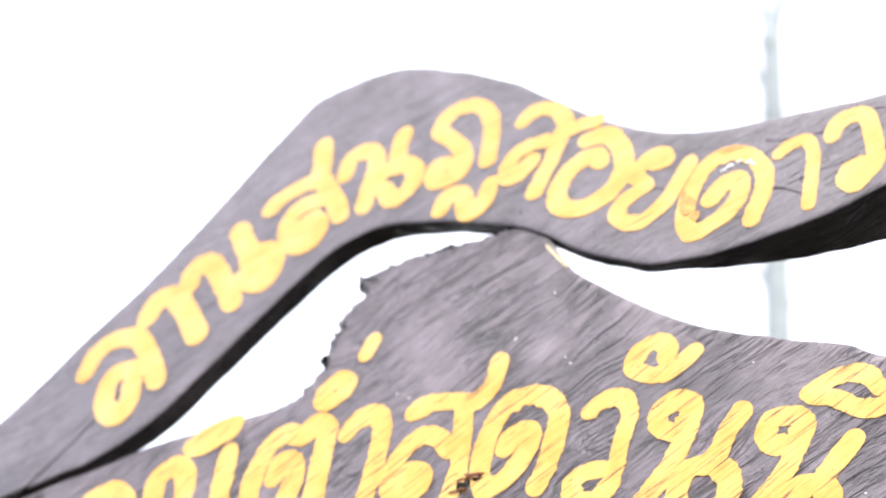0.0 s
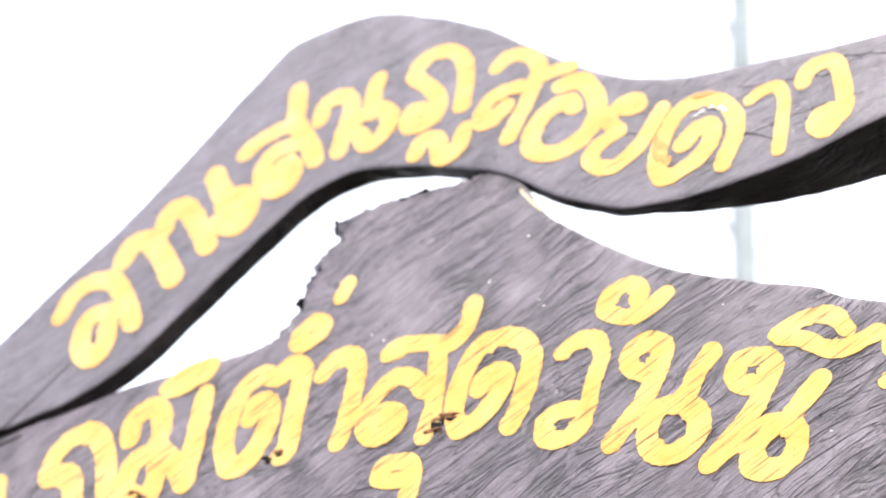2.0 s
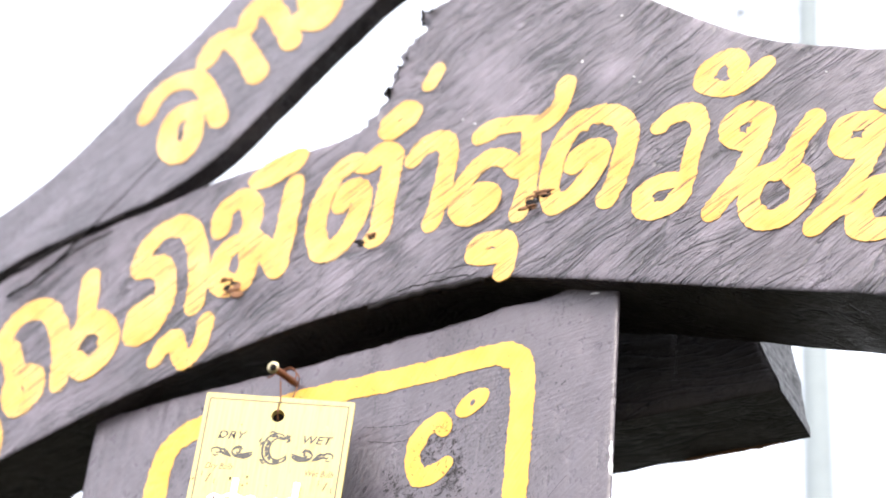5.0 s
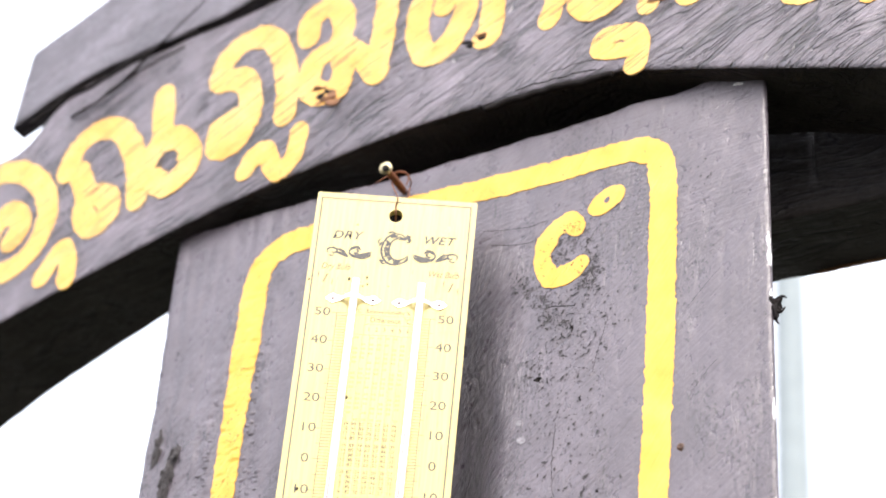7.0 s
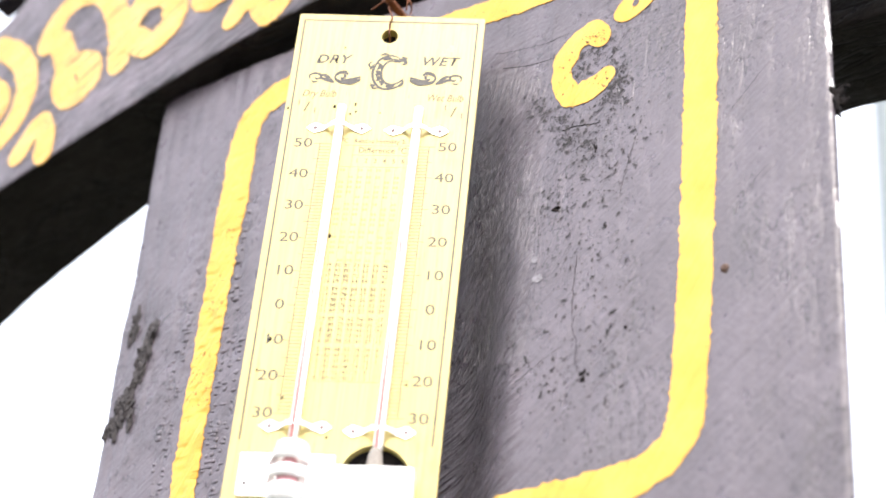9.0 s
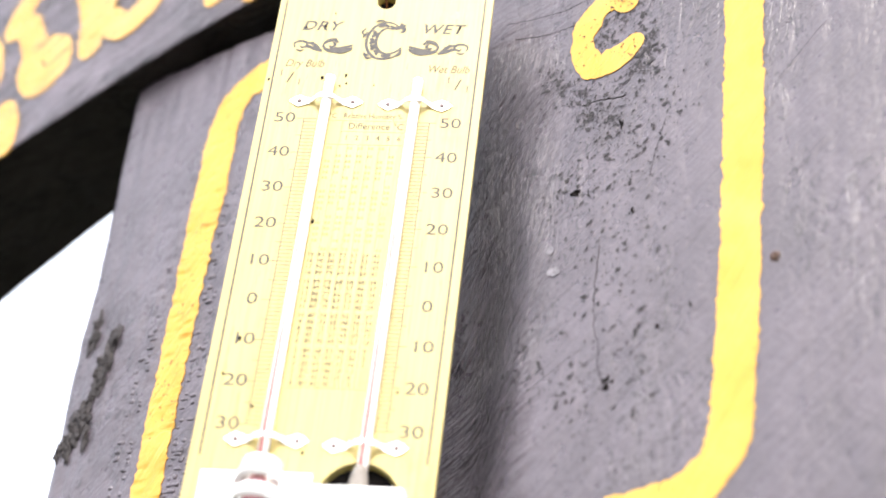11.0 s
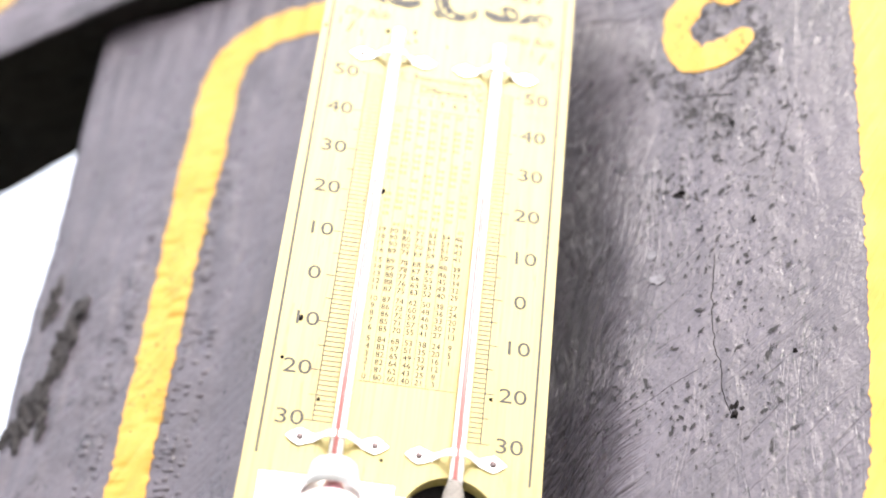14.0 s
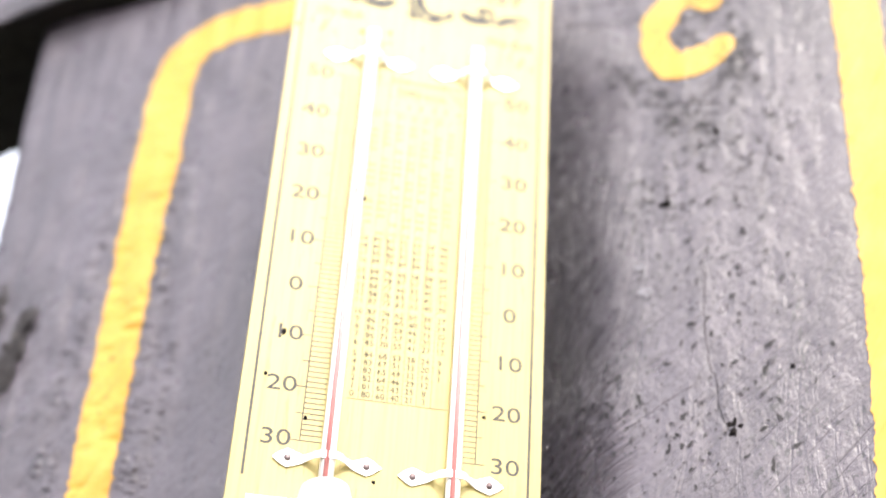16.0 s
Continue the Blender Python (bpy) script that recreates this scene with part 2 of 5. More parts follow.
TORN = plain("torn_wood_in_shade", (0.030, 0.026, 0.028), 0.7, 0, 0.5, 500, 0.001)
OCHRE = plain("ochre_smear", (0.52, 0.25, 0.06), 0.5, 0, 0.35, 260, 0.0004)
SPLINTER = plain("bare_splintered_wood", (0.17, 0.075, 0.03), 0.7, 0, 0.4, 700, 0.0008)
KNOT = plain("dark_brown_knot", (0.075, 0.036, 0.020), 0.6, 0, 0.5, 900, 0.0006)
GLINT = plain("pale_grey_glint", (0.19, 0.18, 0.20), 0.7, 0, 0.35, 900, 0.0003)
BARE = plain("bare_pale_wood", (0.46, 0.39, 0.27), 0.7, 0, 0.2, 500, 0.0005)
END = plain("weathered_end_grain", (0.14, 0.14, 0.135), 0.8, 0, 0.7, 260, 0.002)
CHIP = plain("chipped_white_primer", (0.72, 0.71, 0.72), 0.7, 0, 0.15, 700, 0.0005)
# bark and leaf carry the mist's haze in their bluish grey colour
BARK = plain("haze_tinted_bark", (0.23, 0.265, 0.28), 0.8, 0, 0.10, 14, 0.002)
LEAF = plain("haze_tinted_leaf", (0.16, 0.20, 0.19), 0.7, 0, 0.2, 20, 0)
GRASS, gr, gk, gs = material("trodden_grass")
tuft = noisy(gr, gk, coords(gr, gk, (1, 1, 1)), 45.0, 6, 0.7)
worn = noisy(gr, gk, coords(gr, gk, (1, 1, 1)), 0.9, 5, 0.6)
green = ramp(gr, gk, tuft, [(0.3, (0.008, 0.012, 0.005)), (0.7, (0.034, 0.042, 0.016))])
soil = ramp(gr, gk, tuft, [(0.3, (0.014, 0.010, 0.007)), (0.7, (0.040, 0.030, 0.020))])
gk.new(mixed(gr, gk, ramp(gr, gk, worn, [(0.45, (0, 0, 0)), (0.6, (1, 1, 1))]), green, soil), gs.inputs["Base Color"])
gs.inputs["Roughness"].default_value = 0.95
gk.new(bump(gr, gk, tuft, 0.8, 0.03), gs.inputs["Normal"])

glass, gn, gl, gb = material("clear_glass")
gb.inputs["Base Color"].default_value = (1, 1, 1, 1)
gb.inputs["Transmission Weight"].default_value, gb.inputs["Roughness"].default_value = 1.0, 0.03
gb.inputs["IOR"].default_value = 1.35


# ---- building helpers ----
def part(name, bm, mat, parent=None, label=""):
    """Links a bmesh in world coordinates as one mesh, under a thing or a part."""
    me = bpy.data.meshes.new(name)
    bmesh.ops.recalc_face_normals(bm, faces=bm.faces)
    bm.to_mesh(me)
    bm.free()
    me.materials.append(mat)
    ob = new(name, me)
    if parent:
        ob.parent = parent
        if parent.type == "EMPTY":
            ob.matrix_parent_inverse = parent.matrix_basis.inverted()
    return tagged(ob, label)


def thing(name, at, label, category, group="", kind=""):
    e = new(name)
    e.empty_display_size = 0.05
    e.matrix_basis = Matrix.Translation(at)
    return tagged(e, label, category, group, kind)


def smooth(bm):
    for f in bm.faces:
        f.smooth = True


def glide(pts, step=0.0015, closed=False):
    """Points along a Catmull-Rom curve through pts."""
    p = [Vector(q) for q in pts]
    p = [p[0] * 2 - p[1], *p, p[-1] * 2 - p[-2]]
    out = []
    for a, b, c, d in zip(p, p[1:], p[2:], p[3:]):
        k = max(1, int((c - b).length / step))
        for i in range(k):
            t = i / k
            out.append(0.5 * (2 * b + (c - a) * t + (2 * a - 5 * b + 4 * c - d) * t * t + (3 * b - a - 3 * c + d) * t**3))
    return out + [p[-2]]


def profile(pts):
    """An edge line in mm as a function of x in metres."""
    q = glide([(x / 1000, z / 1000) for x, z in pts], 0.002)
    xs, zs = np.maximum.accumulate([v.x for v in q]), [v.y for v in q]
    return lambda x: float(np.interp(x, xs, zs))


def grain_relief(y0, angle, seed, fine=0.0003, broad=0.0011):
    """Depth of a hewn, brush-painted front, in metres."""
    c, s = math.cos(radians(angle)), math.sin(radians(angle))

    def surface(x, z):
        a, b = x * c + z * s, -x * s + z * c
        return y0 + fine * noise.noise((a * 14, b * 95, seed)) + broad * noise.noise((a * 5, b * 16, seed + 7))

    return surface


def slab(bm, top, bottom, x0, x1, front, back, cols, rows, low_rows=()):
    """A timber slab: front is its hewn face, back(x) its depth; edges are rounded by a few millimetres."""
    steps = [0, 0.0007, 0.0019, 0.006]
    grid, backs = [], []
    for i in range(cols + 1):
        u = i / cols
        x = x0 + (x1 - x0) * u
        ex = min(x - x0, x1 - x)
        zt, zb = top(x), bottom(x)
        zs = [zb + d for d in steps] + [zb + 0.006 + (zt - zb - 0.012) * k / rows for k in range(1, rows)] + [zt - d for d in reversed(steps)]
        col = []
        for z in zs:
            e = min(z - zb, zt - z, ex)
            r = 0.0009 * max(0, 1 - e / 0.0018) ** 2
            col.append(bm.verts.new((x, front(x, z) + r, z)))
        grid.append(col)
        ring = []
        for k in (1, 2, 3):
            y = front(x, zt) + (back(x) - front(x, zt)) * k / 3
            j = 0.0012 * noise.noise((x * 60, k * 3.1, zt))
            ring.append((bm.verts.new((x, y, zb - j)), bm.verts.new((x, y, zt + j))))
        backs.append(ring)
    m = len(grid[0])
    faced = {v for col in grid for v in col}
    for a, b, ra, rb in zip(grid, grid[1:], backs, backs[1:]):
        for j in range(m - 1):
            bm.faces.new((a[j], b[j], b[j + 1], a[j + 1]))
        for side, j in ((0, 0), (1, m - 1)):
            pa, pb = a[j], b[j]
            for k in range(3):
                bm.faces.new((pa, pb, rb[k][side], ra[k][side]))
                pa, pb = ra[k][side], rb[k][side]
        bm.faces.new((ra[2][0], rb[2][0], rb[2][1], ra[2][1]))
    for col, ring in ((grid[0], backs[0]), (grid[-1], backs[-1])):
        far = [ring[2][0], *(bm.verts.new((v.co.x, ring[2][0].co.y, v.co.z)) for v in col[1:-1]), ring[2][1]]
        for k in range(m - 1):
            bm.faces.new((col[k], col[k + 1], far[k + 1], far[k]))
    for f in bm.faces:
        f.smooth = len(f.verts) == 4 and all(v in faced for v in f.verts)


def stroke(bm, pts, width, surface, lift, seed=0.0):
    """One brush stroke laid on a surface: a ribbon with round ends and a raised, uneven edge."""
    q = glide([(x, z) for x, z in pts], 0.0008)
    n = len(q)
    left, right, mid = [], [], []
    half = (width(q[n // 2]) if callable(width) else width) / 2
    curl = []
    for i in range(n):
        a, b = q[i] - q[max(0, i - 5)], q[min(n - 1, i + 5)] - q[i]
        if min(a.length, b.length) < 0.0015:
            curl.append(curl[-1] if curl else 0.0)
            continue
        turn = a.angle_signed(b, 0.0)
        radius = 0.5 * (a.length + b.length) / max(abs(turn), 1e-4)
        more = min(max(0.84 * radius - half, 0.0), 0.7 * half) * min(1.0, max(0.0, (0.015 - radius) / 0.004))
        curl.append(-more if turn > 0 else more)
    curl = [sum(curl[max(0, i - 4):i + 5]) / len(curl[max(0, i - 4):i + 5]) for i in range(n)]
    for i, p in enumerate(q):
        d = (q[min(i + 1, n - 1)] - q[max(i - 1, 0)])
        d = d.normalized() if d.length > 1e-9 else Vector((1, 0))
        w = (width(p) if callable(width) else width) / 2 * (1 + 0.10 * noise.noise((p.x * 130, p.y * 130, seed)))
        o = Vector((-d.y, d.x))
        sides = []
        for e in (p + o * w, p - o * w):
            a, b = e.x * 0.82 + e.y * 0.57, e.y * 0.82 - e.x * 0.57
            sides.append(min(0.0012, 0.11 * w) * (1.3 * noise.noise((a * 160, b * 620, seed)) + 0.8 * noise.noise((a * 500, b * 1500, seed + 3))))
        left.append(p + o * (w + sides[0] + max(0.0, curl[i]))), right.append(p - o * (w + sides[1] + max(0.0, -curl[i]))), mid.append((p, d, w))

    def cap(k, back):
        p, d, w = mid[k]
        d = -d if back else d
        o = Vector((d.y, -d.x))
        return [p + (o * math.cos(a) + d * math.sin(a)) * w * (0.92 + 0.1 * noise.noise((p.x * 300 + a, p.y * 300, seed)))
                for a in (math.pi * j / 7 for j in range(1, 7))]

    def vert(p, up):
        return bm.verts.new((p.x, surface(p.x, p.y) - up, p.y))

    L, R, M = [vert(p, lift) for p in left], [vert(p, lift) for p in right], [vert(p, lift) for p, d, w in mid]
    A, B = [[vert((p + m[0]) / 2, lift) for p, m in zip(side, mid)] for side in (left, right)]
    for i in range(n - 1):
        for P, Q in ((L, A), (A, M), (M, B), (B, R)):
            bm.faces.new((P[i], Q[i], Q[i + 1], P[i + 1]))
    end, start = [vert(p, lift) for p in cap(n - 1, False)], [vert(p, lift) for p in cap(0, True)]
    for centre, loop in ((M[-1], [B[-1], R[-1], *end, L[-1], A[-1]]), (M[0], [A[0], L[0], *start, R[0], B[0]])):
        for a, b in zip(loop, loop[1:]):
            bm.faces.new((centre, a, b))
    edge = [*R, *end, *reversed(L), *start]
    low = [bm.verts.new((v.co.x, v.co.y + lift + 0.0006, v.co.z)) for v in edge]
    for i in range(len(edge)):
        k = (i + 1) % len(edge)
        bm.faces.new((edge[i], edge[k], low[k], low[i]))


LETTER_NAMES = {"mai_ek": "painted_tone_mark", "mai_tho": "painted_tone_mark", "nikhahit": "painted_ring_mark", "degree_ring": "painted_ring_mark",
                "mai_han_akat": "painted_vowel_mark", "sara_u": "painted_vowel_mark", "sara_uu": "painted_vowel_mark",
                "sara_i": "painted_vowel_mark", "sara_ii": "painted_vowel_mark"}


def letter(sound, sign, x, z, width, strokes):
    """A hand-painted letter on a sign; strokes in millimetres from (x, z)."""
    owner, surface, paint, load = sign
    bm = bmesh.new()
    for k, pts in enumerate(strokes):
        stroke(bm, [(x + a / 1000, z + b / 1000) for a, b in pts], width * load / 1000, surface, 0.00035 + 0.00007 * k, x * 50 + k)
    return part(LETTER_NAMES.get(sound, "painted_letter"), bm, paint, owner)


def blob(bm, centre, size, seed, rough=0.35, cuts=3):
    """An uneven lump: an ellipsoid with a rough surface."""
    v = bmesh.ops.create_icosphere(bm, subdivisions=cuts, radius=1.0)["verts"]
    for w in v:
        k = 1 + rough * noise.noise(w.co * 1.7 + Vector((seed, seed * 2, 0)))
        w.co = Vector(centre) + Vector((w.co.x * size[0], w.co.y * size[1], w.co.z * size[2])) * k


def tube_along(bm, pts, radius, sides=10, taper=1.0):
    """A round rod along points."""
    q = [Vector(p) for p in pts]
    rings = []
    for i, p in enumerate(q):
        d = (q[min(i + 1, len(q) - 1)] - q[max(i - 1, 0)]).normalized()
        a = d.orthogonal().normalized() if not rings else (side - d * side.dot(d)).normalized()
        side = a
        b = d.cross(a)
        r = radius * (1 + (taper - 1) * i / max(1, len(q) - 1))
        rings.append([bm.verts.new(p + (a * math.cos(t) + b * math.sin(t)) * r) for t in (2 * math.pi * k / sides for k in range(sides))])
    for r0, r1 in zip(rings, rings[1:]):
        for k in range(sides):
            bm.faces.new((r0[k], r0[(k + 1) % sides], r1[(k + 1) % sides], r1[k]))
    bm.faces.new(rings[0]), bm.faces.new(list(reversed(rings[-1])))
    smooth(bm)


# ---- ground ----
bm = bmesh.new()
bmesh.ops.create_grid(bm, x_segments=60, y_segments=60, size=600)
for v in bm.verts:
    v.co.z = 0.25 * noise.noise(v.co * 0.02) - 0.02 if v.co.length > 30 else 0.0
tagged(part("ground", bm, GRASS), "trodden grass ground under the wooden sign", "ground", kind="structure")

# ---- the upright board ----
post_skin = grain_relief(0.0, 84, 3.0, 0.00028, 0.0012)


def post_front(x, z):
    """The hewn face of the board, with a long shallow hollow down its middle."""
    rise, fall = min(1, max(0, (x + 0.072) / 0.026)), min(1, max(0, (0.029 - x) / 0.034))
    across = rise * rise * (3 - 2 * rise) * fall * fall * (3 - 2 * fall)
    near = float(np.interp(x, [-0.135, -0.125, -0.10, -0.08], [0.3, 1, 1, 0]))
    pits = max(0, noise.noise((x * 190, z * 260, 14)) - 0.15) * 0.0012 * near * float(np.interp(z, [1.50, 1.54], [1, 0.2]))
    ridge = 0.0006 * noise.noise((x * 300, z * 26, 21)) * float(np.interp(x, [-0.10, -0.06], [1, 0.25]))
    return pits + ridge + post_skin(x, z) + 0.0006 * noise.noise((x * 110, z * 70, 4)) * float(np.interp(x, [-0.10, -0.07], [1, 0])) + 0.023 * across * float(np.interp(z, [1.42, 1.455, 1.50, 1.54], [1, 0.85, 0.30, 0]))



post_board = thing("upright_board", (0, 0.02, 0), "wide dark-stained upright timber board with yellow painted frame", "board")
top_edge = profile([(-180, 1572), (-163, 1574.5), (-100, 1581), (-27, 1586.5), (55, 1595.5), (110, 1602.5), (142, 1607.5), (160, 1610)])


def post_left(z):
    return min(-0.152, -0.1655 + max(0, 1.576 - z) * 0.055) - 0.0016 * noise.noise((z * 14, 0.3, 0)) - 0.0009 * noise.noise((z * 60, 2.0, 0))


def post_side(bm):
    """Gives the board its uneven left edge and sides that run in towards the back."""
    for v in bm.verts:
        deep = max(0, v.co.y - 0.004) / 0.04
        if v.co.x < -0.12:
            v.co.x += (post_left(v.co.z) + 0.163) * (-0.12 - v.co.x) / 0.043 + 0.010 * deep * (-0.12 - v.co.x) / 0.043
        elif v.co.x > 0.05:
            v.co.x -= 0.024 * deep * (v.co.x - 0.05) / 0.0915


bm = bmesh.new()
slab(bm, lambda x: top_edge(x) + 0.0012 * noise.noise((x * 55, 5, 1)) + 0.0006 * noise.noise((x * 300, 5, 1)), lambda x: 1.20, -0.163, 0.1415, post_front, lambda x: 0.040, 230, 260)
post_side(bm)
part("board", bm, WOOD_POST, post_board)
bm = bmesh.new()
slab(bm, lambda x: 1.1995, lambda x: 0.0, -0.163, 0.1415, lambda x, z: 0.0005, lambda x: 0.040, 12, 20)
post_side(bm)
part("lower_board", bm, WOOD_POST, post_board)

# ---- the lettered beam ----
beam_front = grain_relief(-0.010, 33, 11.0, 0.0003, 0.0010)
beam_top = profile([(-390, 1612), (-340, 1630), (-302, 1645), (-283, 1653), (-256, 1684), (-200, 1699), (-150, 1708), (-111, 1716), (-55, 1722), (-23, 1725),
                    (-4, 1735), (3, 1755), (8, 1777), (17, 1790), (26, 1808), (62, 1812), (95, 1813), (122, 1814), (135, 1801),
                    (152, 1772), (184, 1744), (215, 1721.5), (243, 1707.5), (270, 1697), (289, 1690), (303, 1681), (340, 1667), (400, 1645)])
beam_low = profile([(-390, 1488), (-330, 1510), (-267, 1535), (-199, 1560), (-132, 1582), (-93, 1592), (-30, 1605), (32, 1611), (76, 1612),
                    (95, 1608), (125, 1601), (154, 1593.5), (220, 1576.5), (257, 1567), (295, 1556), (340, 1543), (400, 1524)])
beam = thing("lettered_beam", (0, 0.03, 1.60), "thick dark-stained beam with yellow hand-painted lettering, on the upright board", "sign beam")


def beam_crest(x):
    j = 0.0
    if -0.03 < x < 0.12:
        j = 0.0022 * noise.noise((x * 420, 0, 4)) + 0.0018 * noise.noise((x * 160, 3, 4))
    return beam_top(x) + j + 0.0008 * noise.noise((x * 70, 1, 9))


bm = bmesh.new()
slab(bm, beam_crest, beam_low, -0.372, 0.385, beam_front, lambda x: 0.044 + 0.17 * max(0, -x - 0.2) + 0.006 * noise.noise((x * 9, 0, 0)), 440, 40)
for v in bm.verts:
    if -0.008 < v.co.x < 0.034 and beam_crest(v.co.x) - v.co.z < 0.012 and v.co.z > 1.73:
        v.co.x += 0.0062 * noise.noise((v.co.z * 200, v.co.y * 60, 2)) + 0.0045 * noise.noise((v.co.z * 520, v.co.y * 60, 5))
bmesh.ops.recalc_face_normals(bm, faces=bm.faces)
bm.faces.index_update()
# bare: downward faces, shade put into their colour with the darker block wood
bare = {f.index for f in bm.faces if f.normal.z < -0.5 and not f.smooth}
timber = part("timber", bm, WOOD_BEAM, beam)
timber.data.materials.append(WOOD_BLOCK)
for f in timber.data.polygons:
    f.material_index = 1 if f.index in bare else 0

# ---- the upper plank ----
plank_front = grain_relief(-0.012, 20, 23.0, 0.00025, 0.0010)
plank_top = profile([(-303, 1712), (-297, 1723), (-249, 1750), (-213, 1782), (-186, 1810), (-146, 1847), (-113, 1886.5), (-79, 1930), (-52, 1963.5), (-41, 1974),
                     (-22, 1979), (5, 1982), (31, 1977.5), (70, 1958), (108, 1931.5), (147, 1895.5), (182, 1867), (216, 1850), (248, 1845),
                     (278, 1843), (308, 1841), (340, 1840), (360, 1839)])
plank_low = profile([(-303, 1665), (-286, 1673), (-246, 1692), (-180, 1706), (-147, 1714), (-113, 1732), (-81, 1762), (-48, 1794), (-15, 1824.5), (7, 1836.5),
                     (30, 1840), (61, 1833.5), (91, 1823), (116, 1813), (134, 1801), (152, 1786), (175, 1772), (200, 1762), (231, 1761),
                     (260, 1764), (289, 1770), (318, 1780), (337, 1785), (360, 1790)])
plank = thing("curved_plank", (0, 0.01, 1.70), "curved dark-stained plank with yellow hand-painted lettering, resting on the beam", "sign plank")
bm = bmesh.new()
slab(bm, lambda x: plank_top(x) + 0.0009 * noise.noise((x * 60, 1, 2)), lambda x: plank_low(x) + 0.0006 * noise.noise((x * 60, 4, 2)), -0.298, 0.341,
     plank_front, lambda x: float(np.interp(x, [-0.16, -0.11, 0.02, 0.10, 0.18, 0.21, 0.26, 0.33], [0.000, 0.0020, 0.0020, -0.002, -0.005, -0.004, 0.010, 0.032])), 330, 26)
bmesh.ops.recalc_face_normals(bm, faces=bm.faces)
for v in bm.verts:
    if v.co.x > 0.335:
        v.co.x += 0.0022 * noise.noise((v.co.z * 150, v.co.y * 120, 6)) + 0.0012 * noise.noise((v.co.z * 500, v.co.y * 300, 2))
bm.faces.index_update()
bm.normal_update()
ends = bmesh.new()
for f in bm.faces:
    if f.normal.x > 0.7 and f.calc_center_median().x > 0.33:
        ends.faces.new([ends.verts.new(v.co + Vector((0.0005, 0, 0))) for v in f.verts])
bmesh.ops.remove_doubles(ends, verts=ends.verts, dist=1e-5)
# bare: the plank's undersides, darkened with block wood to paint their shade
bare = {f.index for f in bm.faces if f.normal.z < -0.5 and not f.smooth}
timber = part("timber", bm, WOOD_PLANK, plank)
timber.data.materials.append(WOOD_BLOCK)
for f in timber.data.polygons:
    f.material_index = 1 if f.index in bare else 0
part("end_grain", ends, END, plank, "weathered grey sawn end")

# ---- the block behind the upright ----
bm = bmesh.new()
slab(bm, lambda x: 1.645 - 0.02 * x, lambda x: 1.5535 + 0.062 * x, -0.08, 0.200, grain_relief(0.057, 5, 31.0), lambda x: 0.11, 60, 10)
for v in bm.verts:
    if v.co.x > 0.15:
        deep = min(1, max(0, v.co.y - 0.057) / 0.053)
        v.co.x -= max(0, v.co.z - 1.565) * (0.35 - 0.18 * deep) + 0.001 - 0.0015 * noise.noise(v.co * 130)
bracket = thing("short_crosspiece", (0.08, 0.09, 1.55), "short rough dark timber crosspiece behind the upright board", "timber")
bmesh.ops.recalc_face_normals(bm, faces=bm.faces)
ends = bmesh.new()
for f in bm.faces:
    if f.normal.x > 0.7 and f.calc_center_median().x > 0.15:
        ends.faces.new([ends.verts.new(v.co + Vector((0.0006, 0, 0))) for v in f.verts])
bmesh.ops.remove_doubles(ends, verts=ends.verts, dist=1e-5)
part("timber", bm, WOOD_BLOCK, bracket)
part("end_grain", ends, END, bracket, "weathered pale grey sawn end")
bm = bmesh.new()
for x0, x1 in ((0.135, 0.158), (0.152, 0.186)):
    tube_along(bm, [(x0 + (x1 - x0) * k / 8, 0.1085, 1.5533 + 0.062 * (x0 + (x1 - x0) * k / 8) + 0.0012 * noise.noise((k, x0 * 90, 0))) for k in range(9)], 0.0011, 6)
part("worn_edge", bm, SPLINTER, bracket, "ochre streak where the stain has worn off")

# ---- painted letters ----
plank_sign, beam_sign, post_sign = (plank, plank_front, YELLOW_PLANK, 0.78), (beam, beam_front, YELLOW_BEAM, 0.95), (post_board, post_front, YELLOW_POST, 0.95)
letter("lo_ling", plank_sign, -0.146, 1.772, 18.9, [[(-31, 9), (-27, 22), (-15, 31), (4, 28), (19, 9), (30, -11)], [(15, 3), (-4, 3), (-9, -8), (-5, -24), (6, -30), (12, -21), (10, -8)]])
letter("sara_aa", plank_sign, -0.12, 1.815, 20.9, [[(-19, -1), (-14, 11), (-4, 13), (9, 1), (26, -25)]])
letter("no_nu", plank_sign, -0.075, 1.838, 19.7, [[(-37, -6), (-36, 6), (-27, 11), (-16, 1), (2, -29)], [(-6, 32), (1, 18), (13, -3)], [(3, -10), (14, -16), (22, -17), (27, -7), (24, 4), (15, 8), (7, 3)]])
letter("so_suea", plank_sign, -0.031, 1.877, 17.7, [[(-29, 4), (-21, 12), (-7, 17), (4, 22), (2, 51)], [(4, 22), (19, -3), (26, -19)], [(8, 0), (-6, -2), (-13, -16), (-6, -31), (4, -35), (11, -25), (6, -15), (-2, -19)]])
letter("no_nu", plank_sign, 0.021, 1.885, 15.8, [[(-28, 7), (-26, 22), (-14, 25), (-6, 13), (-9, -10), (-10, -25)], [(11, 31), (9, 17), (10, 0)], [(-8, -16), (0, -1), (13, 4), (23, -4), (21, -18), (10, -26), (3, -14)]])
letter("pho_samphao", plank_sign, 0.074, 1.877, 15.0, [[(-17, 32), (-12, 43), (3, 47), (16, 36), (20, 17), (19, -6)], [(-17, 31), (-5, 18), (3, 5), (1, -9), (-12, -13), (-17, -8), (-14, 1), (-2, -1)], [(-9, -37), (-5, -27), (5, -28), (9, -44), (19, -40), (23, -25)]])
